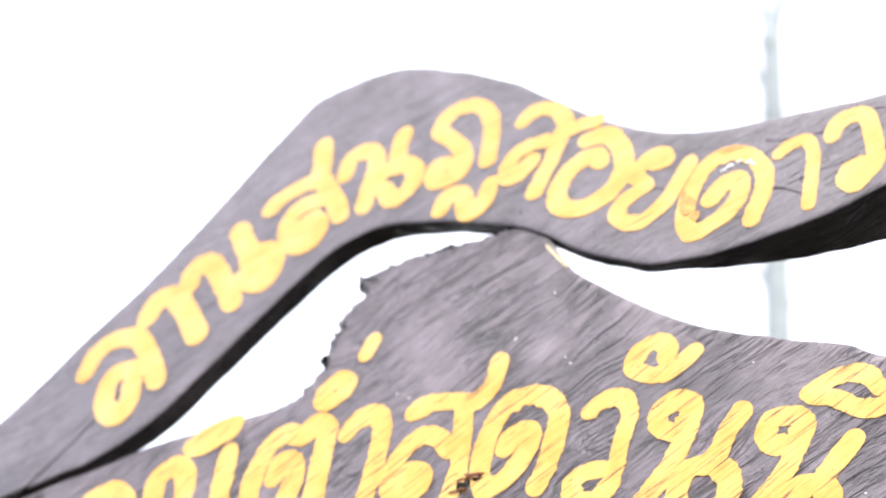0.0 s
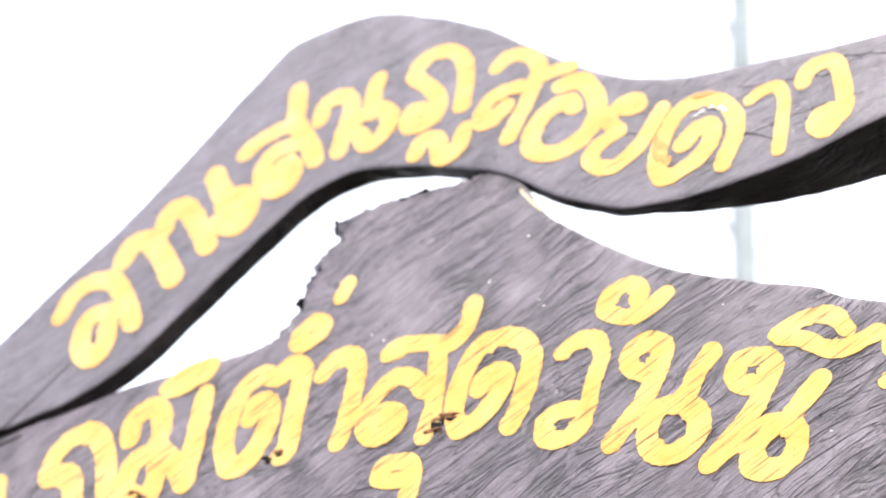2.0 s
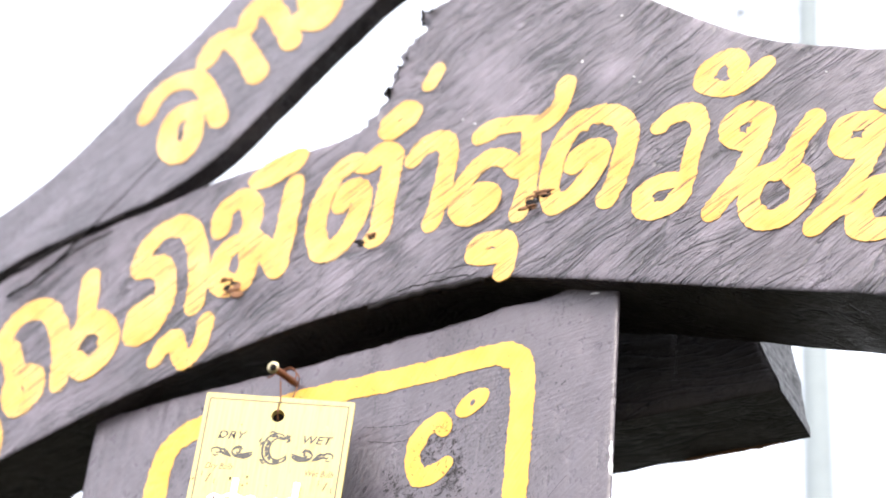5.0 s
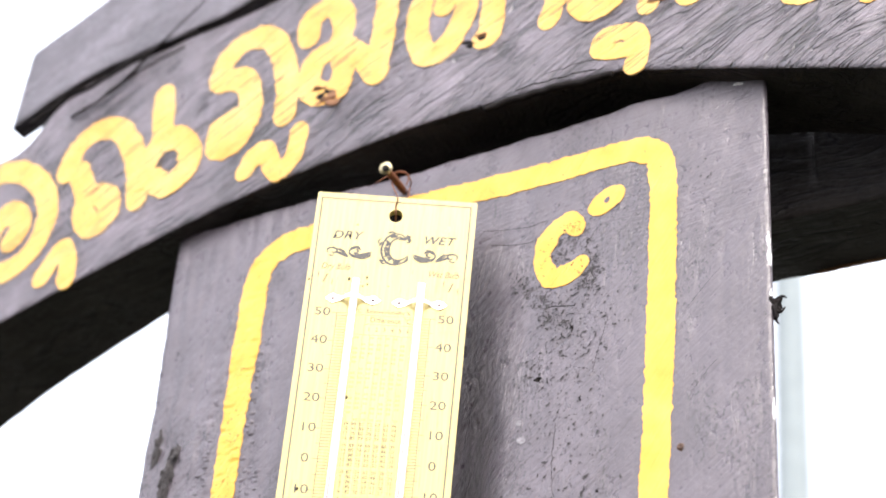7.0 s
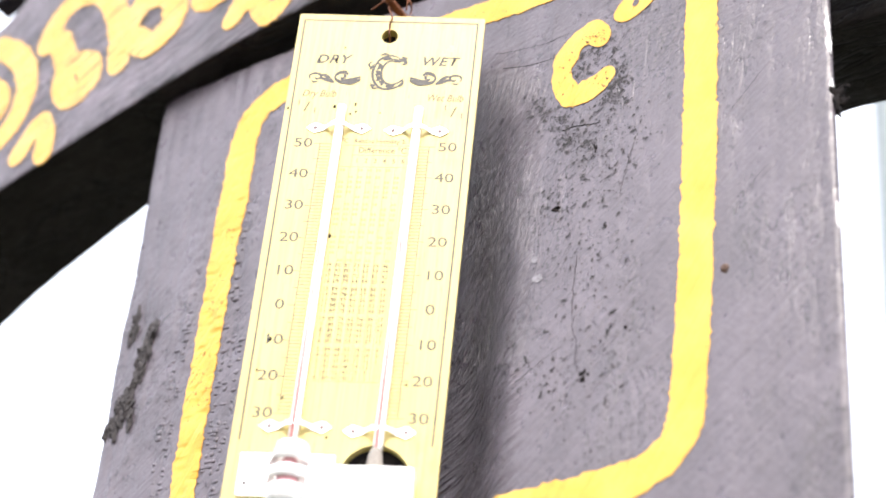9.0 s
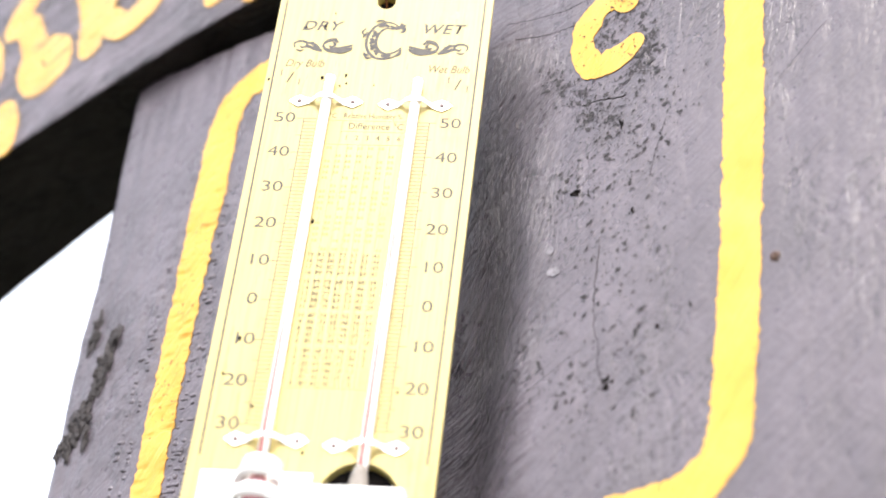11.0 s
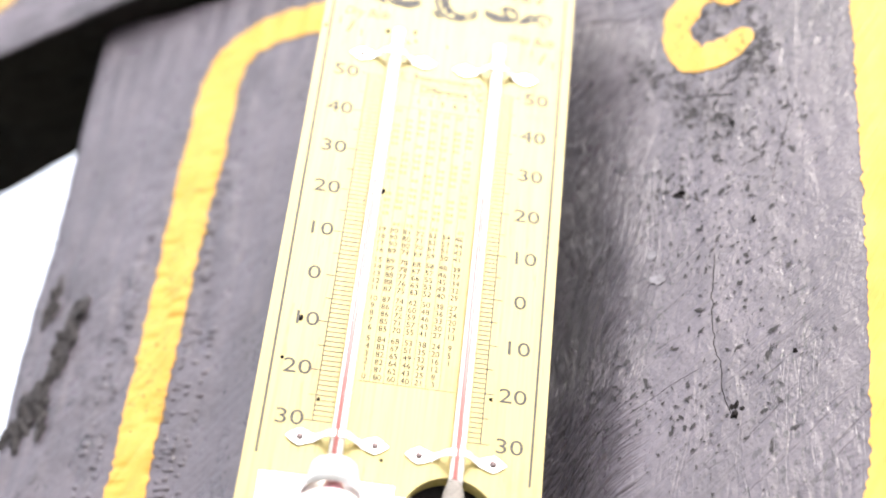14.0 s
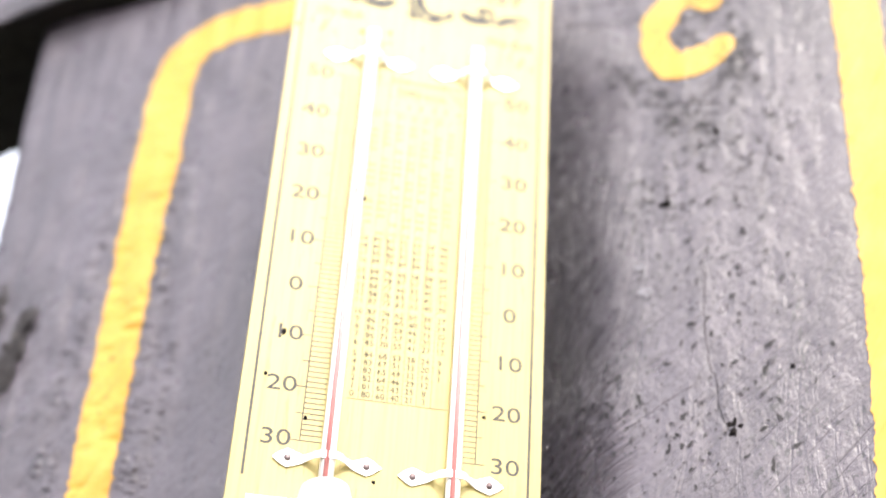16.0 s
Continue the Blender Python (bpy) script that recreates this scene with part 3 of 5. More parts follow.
letter("so_suea", plank_sign, 0.129, 1.871, 14.1, [[(-15, 24), (-8, 31), (5, 28), (13, 14), (8, -6), (2, -22), (-4, -36)], [(14, 6), (24, 8), (33, 8)], [(2, 3), (-12, 2), (-21, -7), (-22, -19), (-14, -18), (-6, -9)]])
letter("o_ang", plank_sign, 0.16, 1.84, 15.5, [[(-4, 25), (9, 25), (18, 9), (18, -8), (9, -21), (-6, -26), (-19, -20), (-20, -7), (-12, 7), (1, 12), (5, 5)]])
letter("yo_yak", plank_sign, 0.195, 1.819, 12.2, [[(1, 14), (8, 14), (6, 21), (-4, 18), (-9, 8), (-3, -1), (-15, -7), (-20, -17), (-11, -26), (0, -23), (10, -13), (16, -2), (22, 9)]])
letter("do_dek", plank_sign, 0.235, 1.796, 13.0, [[(-19, -20), (-22, -7), (-18, 9), (-10, 24), (1, 30), (14, 25), (21, 12), (20, -2), (15, -14), (13, -20)], [(-19, -20), (-11, -18), (-1, -12), (7, -2), (8, 10), (1, 10), (-8, 0)]])
letter("sara_aa", plank_sign, 0.275, 1.807, 9.4, [[(-11, 9), (-5, 14), (4, 15), (7, 6), (5, -11), (2, -30)]])
letter("wo_waen", plank_sign, 0.303, 1.804, 11.5, [[(-11, 15), (-6, 25), (6, 26), (9, 13), (9, -7), (4, -15), (-3, -21), (-7, -16), (-4, -9), (3, -7)]])
letter("o_ang", beam_sign, -0.281, 1.6, 14.8, [[(-27, 3), (-27, 24), (-16, 35), (2, 33), (19, 20), (28, 2), (26, -17), (15, -30), (-3, -32), (-20, -16)], [(-10, -11), (-7, 2), (2, 7), (11, -4), (6, -14)]])
letter("sara_u", beam_sign, -0.235, 1.564, 12.2, [[(-10, -6), (-6, 3), (0, 11), (6, 3), (8, -10)]])
letter("no_nen", beam_sign, -0.203, 1.62, 14.8, [[(-43, 5), (-40, 20), (-31, 29), (-16, 30), (-3, 18), (7, -3), (12, -24)], [(-34, 5), (-26, -11), (-23, -28), (-14, -35), (-6, -28), (-9, -17), (-21, -13)], [(15, 45), (18, 26), (21, 12)], [(11, -11), (16, 7), (29, 13), (41, 2), (40, -12), (30, -18), (18, -11)]])
letter("pho_samphao", beam_sign, -0.133, 1.652, 14.8, [[(-19, 12), (-17, 25), (-8, 35), (7, 36), (19, 22), (27, -4), (28, -22)], [(-17, 11), (-3, 10), (4, -3), (5, -18), (-1, -32), (-11, -33), (-12, -21), (-2, -16)]])
letter("sara_uu", beam_sign, -0.108, 1.605, 11.5, [[(-16, -6), (-12, 3), (-5, 6), (0, -4), (6, -10), (13, -1), (14, 14)]])
letter("mo_ma", beam_sign, -0.075, 1.667, 14.0, [[(-23, 12), (-24, 23), (-16, 31), (-7, 29), (-2, 16), (-3, 3)], [(-2, 1), (-16, -4), (-18, -19), (-12, -28), (-1, -27), (2, -16), (-2, 1)], [(23, 33), (23, 13), (23, -6), (22, -23)], [(-1, 3), (13, -11), (22, -24)]])
letter("sara_i", beam_sign, -0.068, 1.712, 10.7, [[(-13, -3), (-3, 4), (16, 8), (12, 1), (0, -4), (-11, -5)]])
letter("to_tao", beam_sign, -0.009, 1.676, 13.9, [[(-17, -28), (-23, -12), (-22, 6), (-15, 23), (-6, 29), (5, 25), (13, 32), (20, 26), (20, 10), (19, -8), (18, -23), (15, -26)], [(-17, -28), (-7, -27), (0, -16), (4, -2), (2, 8), (-6, 10), (-9, 1)]])
letter("mai_ek", beam_sign, 0.03, 1.752, 10.7, [[(-2, -5), (2, 5)]])
letter("nikhahit", beam_sign, 0.01, 1.726, 10.0, [[(-7, -4), (-5, 3), (4, 9), (11, 5), (8, -2), (-2, -7), (-7, -4)]])
letter("sara_aa", beam_sign, 0.039, 1.685, 12.0, [[(-15, 11), (-8, 20), (2, 21), (7, 12), (6, -8), (4, -23), (1, -34)]])
letter("so_suea", beam_sign, 0.079, 1.679, 11.4, [[(-15, 22), (-7, 26), (9, 24), (21, 21), (30, 30), (33, 44)], [(15, 18), (15, -2), (15, -18), (11, -33)], [(9, -6), (2, 3), (-8, 7), (-17, 0), (-24, -11), (-23, -24), (-16, -29), (-7, -25), (-5, -17), (-12, -13), (-17, -17)]])
letter("sara_u", beam_sign, 0.078, 1.624, 10.0, [[(-11, 1), (-8, 9), (4, 9), (9, 4), (8, -9), (6, -12)], [(-10, 1), (-2, -1), (7, -1)]])
letter("do_dek", beam_sign, 0.125, 1.668, 12.0, [[(-16, -22), (-19, -10), (-17, 6), (-10, 22), (-1, 29), (14, 27), (22, 15), (20, -1), (17, -14), (12, -25)], [(-16, -22), (-6, -18), (3, -8), (8, 4), (5, 9), (-3, 6), (-6, 0)]])
letter("wo_waen", beam_sign, 0.17, 1.655, 9.4, [[(-7, 25), (1, 31), (11, 30), (14, 19), (10, 5), (7, -10), (3, -21), (-9, -25), (-15, -20), (-14, -12), (-4, -8), (6, -10)]])
letter("mai_han_akat", beam_sign, 0.2, 1.703, 9.8, [[(2, -1), (4, 6), (-2, 12), (-12, 7), (-15, -2), (-6, -8), (3, -9), (11, -4), (17, 1)]])
letter("no_nu", beam_sign, 0.213, 1.645, 10.6, [[(-15, 19), (-14, 28), (-6, 33), (2, 29), (1, 19), (-6, 14), (-14, 18)], [(1, 17), (-7, 0), (-16, -12), (-24, -22)], [(26, 20), (19, 10), (14, -1), (7, -7)], [(-16, -12), (-4, -7), (10, -6), (18, -11), (19, -21), (12, -30), (0, -32), (-6, -25), (-5, -14), (1, -6)]])
letter("no_nu", beam_sign, 0.26, 1.627, 10.1, [[(-12, 21), (-8, 30), (3, 30), (7, 24), (3, 16), (-6, 15), (-11, 18)], [(4, 16), (-4, 1), (-14, -10), (-25, -22)], [(28, 13), (21, 5), (14, -3)], [(-22, -20), (-7, -10), (9, -6), (16, -13), (13, -24), (4, -30), (-5, -28), (-5, -18), (4, -9)]])
letter("sara_ii", beam_sign, 0.29, 1.663, 9.4, [[(-21, 4), (-8, 10), (5, 10), (11, 0)], [(-19, 2), (-9, -1), (4, -10), (14, -8), (24, -4)]])
letter("mai_tho", beam_sign, 0.322, 1.644, 8.3, [[(3, 11), (-2, 10), (-3, 4), (3, 1)], [(-7, -12), (0, -11), (7, -3)]])
letter("letter_c", post_sign, 0.0490, 1.5277, 8.8, [[(7, 10), (4, 15), (-3, 11), (-8, 4), (-8, -7), (-4, -14), (4, -13), (10, -8)]])
letter("degree_ring", post_sign, 0.069, 1.548, 5.0, [[(-5.6, -2.4), (-3.4, 1.8), (1.5, 5.0), (6.6, 5.6), (6.0, 2.0), (1.2, -2.2), (-3.2, -3.8), (-5.6, -2.4)]])
bm = bmesh.new()
stroke(bm, [(0.0696, 1.5486), (0.0704, 1.5498)], 0.0022, post_front, 0.00058)
part("bare_spot", bm, WOOD_POST, post_board, "bare wood in the middle of the ring")

bm = bmesh.new()
stroke(bm, [(-0.1075, 1.325), (-0.1085, 1.378), (-0.1095, 1.418), (-0.1103, 1.464), (-0.1108, 1.512), (-0.1107, 1.540), (-0.1055, 1.5510), (-0.096, 1.557), (-0.075, 1.5605),
            (-0.025, 1.566), (0.042, 1.570), (0.076, 1.573), (0.090, 1.571), (0.0950, 1.560), (0.0955, 1.514), (0.0944, 1.447), (0.0921, 1.392),
            (0.0895, 1.374), (0.078, 1.363), (0.059, 1.359), (0.030, 1.355), (-0.030, 1.345), (-0.090, 1.330), (-0.1075, 1.325)],
       lambda p: 0.0120 if p.x > -0.07 else float(np.interp(p.y, [1.42, 1.47, 1.50, 1.555], [0.0122, 0.0132, 0.0150, 0.0135])), post_front, 0.00035, 5.0)
part("painted_frame_line", bm, YELLOW_POST, post_board)

# ---- wear on the timbers ----
rng = random.Random(12)
# torn gouge: dark lumps paint the shade of a cavity that isn't carved
for pts, w, count in (([(-0.1510, 1.462), (-0.1522, 1.450)], 0.0011, 9), ([(-0.1415, 1.450), (-0.1440, 1.433), (-0.1475, 1.416)], 0.0015, 34), ([(-0.1460, 1.422), (-0.1500, 1.407)], 0.0024, 26)):
    bm = bmesh.new()
    q = glide(pts, 0.0005)
    for k in range(count):
        p = q[int(rng.random() * len(q))]
        x, z = p.x + rng.gauss(0, w), p.y + rng.gauss(0, 0.0015)
        blob(bm, (x, post_front(x, z) + 0.0001, z), (rng.uniform(0.0007, 0.0016), 0.0013, rng.uniform(0.0014, 0.0042)), k * 1.7, 1.0, 3)
    tagged(part("gouge", bm, TORN, post_board, "torn gouge in the edge, its shade put in as dark lumps"), kind="stuff")
for owner, front, spots in (
        (beam, beam_front, [(0.098, 1.652, 0.0085, 0.0062), (0.001, 1.6495, 0.006, 0.0034), (-0.081, 1.6375, 0.0052, 0.0036)]),
        (post_board, post_front, [(0.0555, 1.3985, 0.0018, 0.0024),
                                  (0.042, 1.466, 0.0018, 0.0010), (0.056, 1.488, 0.0008, 0.0018), (0.061, 1.455, 0.0006, 0.0012), (0.070, 1.414, 0.0006, 0.0006)])):
    for k, (x, z, a, b) in enumerate(spots):
        bm = bmesh.new()
        blob(bm, (x, front(x, z) + 0.0006, z), (a, 0.0011, b), k + x * 9, 0.8, 4)
        part("charred_pit", bm, PIT, owner, "black charred pit in the wood")
for k, (x, z, a, b) in enumerate([(0.102, 1.6555, 0.0075, 0.0020), (0.095, 1.6485, 0.005, 0.0014), (0.005, 1.652, 0.004, 0.0014), (-0.0795, 1.6350, 0.0075, 0.0042), (-0.086, 1.6425, 0.004, 0.0014)]):
    bm = bmesh.new()
    blob(bm, (x, beam_front(x, z) + 0.0003, z), (a, 0.0014, b), k + 40, 0.9, 4)
    part("splinter", bm, SPLINTER, beam, "rust-brown splintered wood round a knot")
rng = random.Random(3)
for at_x, low, high, lean in ((-0.1010, 1.33, 1.505, 0.012), (-0.0975, 1.33, 1.46, 0.0), (-0.1215, 1.36, 1.475, 0.02), (-0.1260, 1.35, 1.44, 0.02), (-0.0930, 1.35, 1.44, -0.01)):
    bm = bmesh.new()
    z = low
    while z < high:
        z += rng.uniform(0.0012, 0.0034)
        if rng.random() < 0.4:
            continue
        x = at_x + lean * (1.45 - z) + rng.gauss(0, 0.0005)
        blob(bm, (x, post_front(x, z) + 0.0001, z), (rng.uniform(0.0008, 0.0020), 0.00042, rng.uniform(0.0005, 0.0011)), z * 99, 0.6, 2)
    smooth(bm)
    tagged(part("stain_relief", bm, WOOD_POST, post_board, "row of dried stain beads beside the yellow line"), kind="stuff")
bm = bmesh.new()
blob(bm, (0.104, post_front(0.104, 1.429) + 0.0002, 1.429), (0.0014, 0.0010, 0.0016), 3, 0.5)
part("knot", bm, KNOT, post_board, "small dark brown knot")
# flat pale patches paint a soft glint on the stain
for x, z, a, b in ((0.0360, 1.4390, 0.0022, 0.0015), (0.0345, 1.4470, 0.0014, 0.0014)):
    bm = bmesh.new()
    rim = [(x + a * math.cos(t) * (1 + 0.5 * noise.noise((t * 3, x * 90, 2))), z + b * math.sin(t) * (1 + 0.5 * noise.noise((t * 3, z * 90, 5)))) for t in (2 * math.pi * k / 20 for k in range(20))]
    bm.faces.new([bm.verts.new((p, post_front(p, q) - 0.0003, q)) for p, q in rim])
    part("painted_glint", bm, GLINT, post_board, "pale grey patch painting a soft glint on the stain")
for x, z, a, b in [(0.1402, 1.516, 0.0009, 0.004), (0.1404, 1.508, 0.0010, 0.005), (0.1408, 1.490, 0.0006, 0.003), (0.1406, 1.440, 0.0006, 0.005), (0.129, 1.5985, 0.003, 0.0010)]:
    bm = bmesh.new()
    blob(bm, (x, post_front(x, z) + 0.0007, z), (a, 0.0010, b), x * 77, 0.5)
    part("paint_chip", bm, CHIP, post_board, "white chip where the stain has worn off")
bm = bmesh.new()
q = glide([(0.051, 1.445), (0.0502, 1.429), (0.051, 1.416), (0.0525, 1.411), (0.0525, 1.405), (0.0545, 1.398)], 0.001)
tube_along(bm, [(p.x + 0.0006 * noise.noise((p.y * 420, 0, 0)), post_front(p.x, p.y) + 0.00004, p.y) for p in q], 0.00014, 6)
part("crack", bm, PIT, post_board, "thin dark crack along the grain")
for pts, r in (([(0.042, 1.4995), (0.047, 1.500), (0.052, 1.4992), (0.057, 1.499)], 0.00022), ([(0.014, 1.537), (0.030, 1.5345), (0.046, 1.536)], 0.00016), ([(0.010, 1.545), (0.030, 1.543), (0.041, 1.5445)], 0.00014),
               ([(0.071, 1.487), (0.068, 1.476), (0.066, 1.466)], 0.00010), ([(0.106, 1.490), (0.116, 1.502), (0.121, 1.507)], 0.00009), ([(0.108, 1.452), (0.115, 1.461), (0.119, 1.465)], 0.00008),
               ([(0.062, 1.541), (0.071, 1.552), (0.076, 1.556)], 0.00014), ([(0.030, 1.400), (0.040, 1.407), (0.047, 1.411)], 0.00009)):
    bm = bmesh.new()
    q = glide(pts, 0.001)
    tube_along(bm, [(p.x, post_front(p.x, p.y) + 0.00004, p.y + 0.0004 * noise.noise((p.x * 500, p.y * 500, 0))) for p in q], r, 6)
    part("scratch", bm, PIT, post_board, "thin dark scratch in the stain")
for pts, r in (([(-0.285, 1.668), (-0.262, 1.680), (-0.235, 1.6885), (-0.205, 1.7005), (-0.175, 1.7065)], 0.0016), ([(-0.232, 1.678), (-0.205, 1.690), (-0.182, 1.697)], 0.0009),
               ([(0.010, 1.6070), (0.030, 1.6090), (0.050, 1.6100), (0.074, 1.6105)], 0.0016), ([(0.026, 1.6135), (0.045, 1.6155), (0.066, 1.6150)], 0.0006), ([(0.040, 1.6200), (0.062, 1.6210), (0.078, 1.6195)], 0.0005)):
    bm = bmesh.new()
    q = glide(pts, 0.0015)
    tube_along(bm, [(p.x, beam_front(p.x, p.y) + 0.0004, p.y + 0.0012 * noise.noise((p.x * 160, 0, r * 900))) for p in q], r, 8)
    part("crack", bm, PIT, beam, "dark open crack along the edge")

bm = bmesh.new()
blob(bm, (0.1415, 0.002, 1.4855), (0.0024, 0.0020, 0.0042), 4, 1.1, 4)
for pts, r in (([(0.142, 0.002, 1.4885), (0.1450, 0.001, 1.4895), (0.1470, 0.0, 1.4880)], 0.0009), ([(0.142, 0.002, 1.484), (0.1440, 0.002, 1.4830), (0.1462, 0.001, 1.4845)], 0.0008),
               ([(0.1415, 0.002, 1.482), (0.1425, 0.002, 1.4790), (0.1435, 0.001, 1.4775)], 0.0008)):
    tube_along(bm, glide(pts, 0.0008), r, 7, 0.35)
part("splinter", bm, PIT, post_board, "dark torn splinter on the edge")

bm = bmesh.new()
for x, z, r in ((0.120, 1.735, 0.0011), (0.052, 1.716, 0.0009), (0.060, 1.711, 0.0010), (0.046, 1.703, 0.0008), (0.152, 1.712, 0.0010), (0.149, 1.7165, 0.0008), (0.128, 1.668, 0.0008), (0.030, 1.707, 0.0009),
                (0.018, 1.700, 0.0008), (0.141, 1.760, 0.0010), (0.245, 1.690, 0.0008), (0.290, 1.612, 0.0009), (0.205, 1.702, 0.0007), (0.062, 1.700, 0.0007), (0.010, 1.6925, 0.0009)):
    blob(bm, (x, beam_front(x, z) - 0.0001, z), (r * 0.65, 0.0003, r * 0.5), x * 70, 0.8, 2)
tagged(part("paint_chip", bm, CHIP, beam, "tiny white chips in the stain"), kind="stuff")

for k, x in enumerate((0.060, 0.066, 0.074, 0.103, 0.112, 0.118, 0.124, 0.022)):
    bm = bmesh.new()
    blob(bm, (x, beam_front(x, 1.80) + 0.003, beam_crest(x) - 0.0006), (0.0022 + 0.0012 * (k % 3), 0.0035, 0.0014 + 0.0006 * (k % 2)), k * 3.3, 1.2, 3)
    part("charred_edge", bm, PIT, beam, "black charred splinters on the crest")

for k, (x, z) in enumerate(((0.0065, 1.7672), (0.0155, 1.7835), (0.0168, 1.8020), (0.0020, 1.7510), (0.0105, 1.7745))):
    bm = bmesh.new()
    blob(bm, (x, beam_front(x, z) + 0.004, z), (0.0022 + 0.0008 * (k % 2), 0.0042, 0.0024 + 0.0009 * (k % 3)), k * 5.1, 1.2, 3)
    part("charred_edge", bm, PIT, beam, "black charred splinters on the torn edge")
for pts, r in (([(-0.2523, 1.6640), (-0.2262, 1.6760), (-0.2033, 1.6975), (-0.1804, 1.7190), (-0.1616, 1.7375), (-0.1486, 1.7522), (-0.128, 1.776)], 0.0010),
               ([(-0.262, 1.680), (-0.240, 1.690), (-0.221, 1.706)], 0.0005)):
    bm = bmesh.new()
    tube_along(bm, [(p.x, plank_front(p.x, p.y) + 0.0003, p.y + 0.0016 * noise.noise((p.x * 120, 0, r * 900))) for p in glide(pts, 0.0015)], r, 8, 0.4)
    part("crack", bm, PIT, plank, "dark open crack along the lower edge")

# black mould flecks, scattered down the middle of the board
rng = random.Random(7)
bm = bmesh.new()
PATCHES = [(0.055, 1.533, 0.0045, 0.0035, 190), (0.049, 1.527, 0.003, 0.005, 110), (0.0625, 1.516, 0.0032, 0.0045, 260), (0.062, 1.507, 0.004, 0.003, 90), (0.035, 1.509, 0.0045, 0.004, 120),
           (0.030, 1.516, 0.003, 0.004, 50), (0.042, 1.503, 0.003, 0.003, 90), (0.045, 1.495, 0.004, 0.003, 110), (0.052, 1.489, 0.0025, 0.005, 70), (0.056, 1.500, 0.004, 0.004, 60),
           (0.042, 1.469, 0.004, 0.004, 60), (0.070, 1.487, 0.004, 0.010, 50), (0.058, 1.482, 0.006, 0.009, 130), (0.055, 1.460, 0.010, 0.014, 150), (0.060, 1.420, 0.008, 0.022, 150),
           (0.075, 1.545, 0.006, 0.006, 25), (0.110, 1.552, 0.005, 0.010, 40), (0.055, 1.500, 0.020, 0.028, 170), (0.052, 1.440, 0.015, 0.040, 240), (0.032, 1.408, 0.008, 0.012, 90), (0.040, 1.398, 0.010, 0.010, 70)]
for cx, cz, sx, sz, count in PATCHES:
    for k in range(count):
        x, z = rng.gauss(cx, sx), rng.gauss(cz, sz)
        if abs(x - 0.0935) < 0.008 or z > 1.562 or x < 0.016 or z < 1.37:
            continue
        r, lean, a = rng.uniform(0.00007, 0.00024) * rng.choice((1, 1, 1, 1.5, 2.6)), rng.uniform(1.0, 2.8), rng.gauss(-0.6, 0.6)
        ring = []
        for i in range(9):
            w = 2 * math.pi * i / 9
            u, v = r * math.cos(w) * rng.uniform(0.15, 1.6), r * lean * math.sin(w) * rng.uniform(0.15, 1.6)
            qx, qz = x + u * math.cos(a) - v * math.sin(a), z + u * math.sin(a) + v * math.cos(a)
            ring.append(bm.verts.new((qx, post_front(qx, qz) - 0.00028, qz)))
        bm.faces.new(ring)
tagged(part("mould", bm, MOULD, post_board, "scattered black mould flecks"), kind="stuff")
# small dark chips in the yellow paint of the letter and the frame line
rng = random.Random(31)
bm = bmesh.new()
for cx, cz, sx, sz, count in ((0.0535, 1.538, 0.0030, 0.0020, 26), (0.0415, 1.526, 0.0024, 0.0070, 22), (0.0560, 1.5175, 0.0030, 0.0020, 16), (-0.1095, 1.488, 0.0018, 0.0030, 14),
                              (-0.1100, 1.460, 0.0030, 0.0080, 14), (-0.1098, 1.428, 0.0032, 0.0090, 40), (0.0150, 1.566, 0.0200, 0.0020, 16)):
    for k in range(count):
        x, z, r, a = rng.gauss(cx, sx), rng.gauss(cz, sz), rng.uniform(0.00012, 0.00034), rng.uniform(0.2, 1.2)
        ring = []
        for i in range(7):
            w = 2 * math.pi * i / 7
            u, v = r * math.cos(w) * rng.uniform(0.4, 1.5), 1.5 * r * math.sin(w) * rng.uniform(0.4, 1.5)
            qx, qz = x + u * math.cos(a) - v * math.sin(a), z + u * math.sin(a) + v * math.cos(a)
            ring.append(bm.verts.new((qx, post_front(qx, qz) - 0.00062, qz)))
        bm.faces.new(ring)
tagged(part("paint_chips", bm, WOOD_BLOCK, post_board, "small dark chips in the yellow paint"), kind="stuff")
bm = bmesh.new()
stroke(bm, [(0.1345, 1.7945), (0.1385, 1.788), (0.1430, 1.7815), (0.1465, 1.7765)], 0.0020, beam_front, 0.0004)
for v in bm.verts:
    k = (v.co.x - 0.133) / 0.015
    v.co.x += 0.0009 * noise.noise((v.co.z * 420, 1, 1)) + 0.0010 * k * k
part("bare_edge", bm, BARE, beam, "pale bare wood on the sawn edge")
bm = bmesh.new()
for x, z, w in ((0.234, 1.8105, 0.0011), (0.2375, 1.8125, 0.0016), (0.2425, 1.8140, 0.0011), (0.2475, 1.8120, 0.0014), (0.2495, 1.8095, 0.0010)):
    stroke(bm, [(x, z + 0.004), (x + 0.0012, z + 0.0046), (x + 0.0024, z + 0.0044)], w, plank_front, 0.0006, x * 900)
part("paint_chip", bm, CHIP, plank, "white chip in the painted letter")

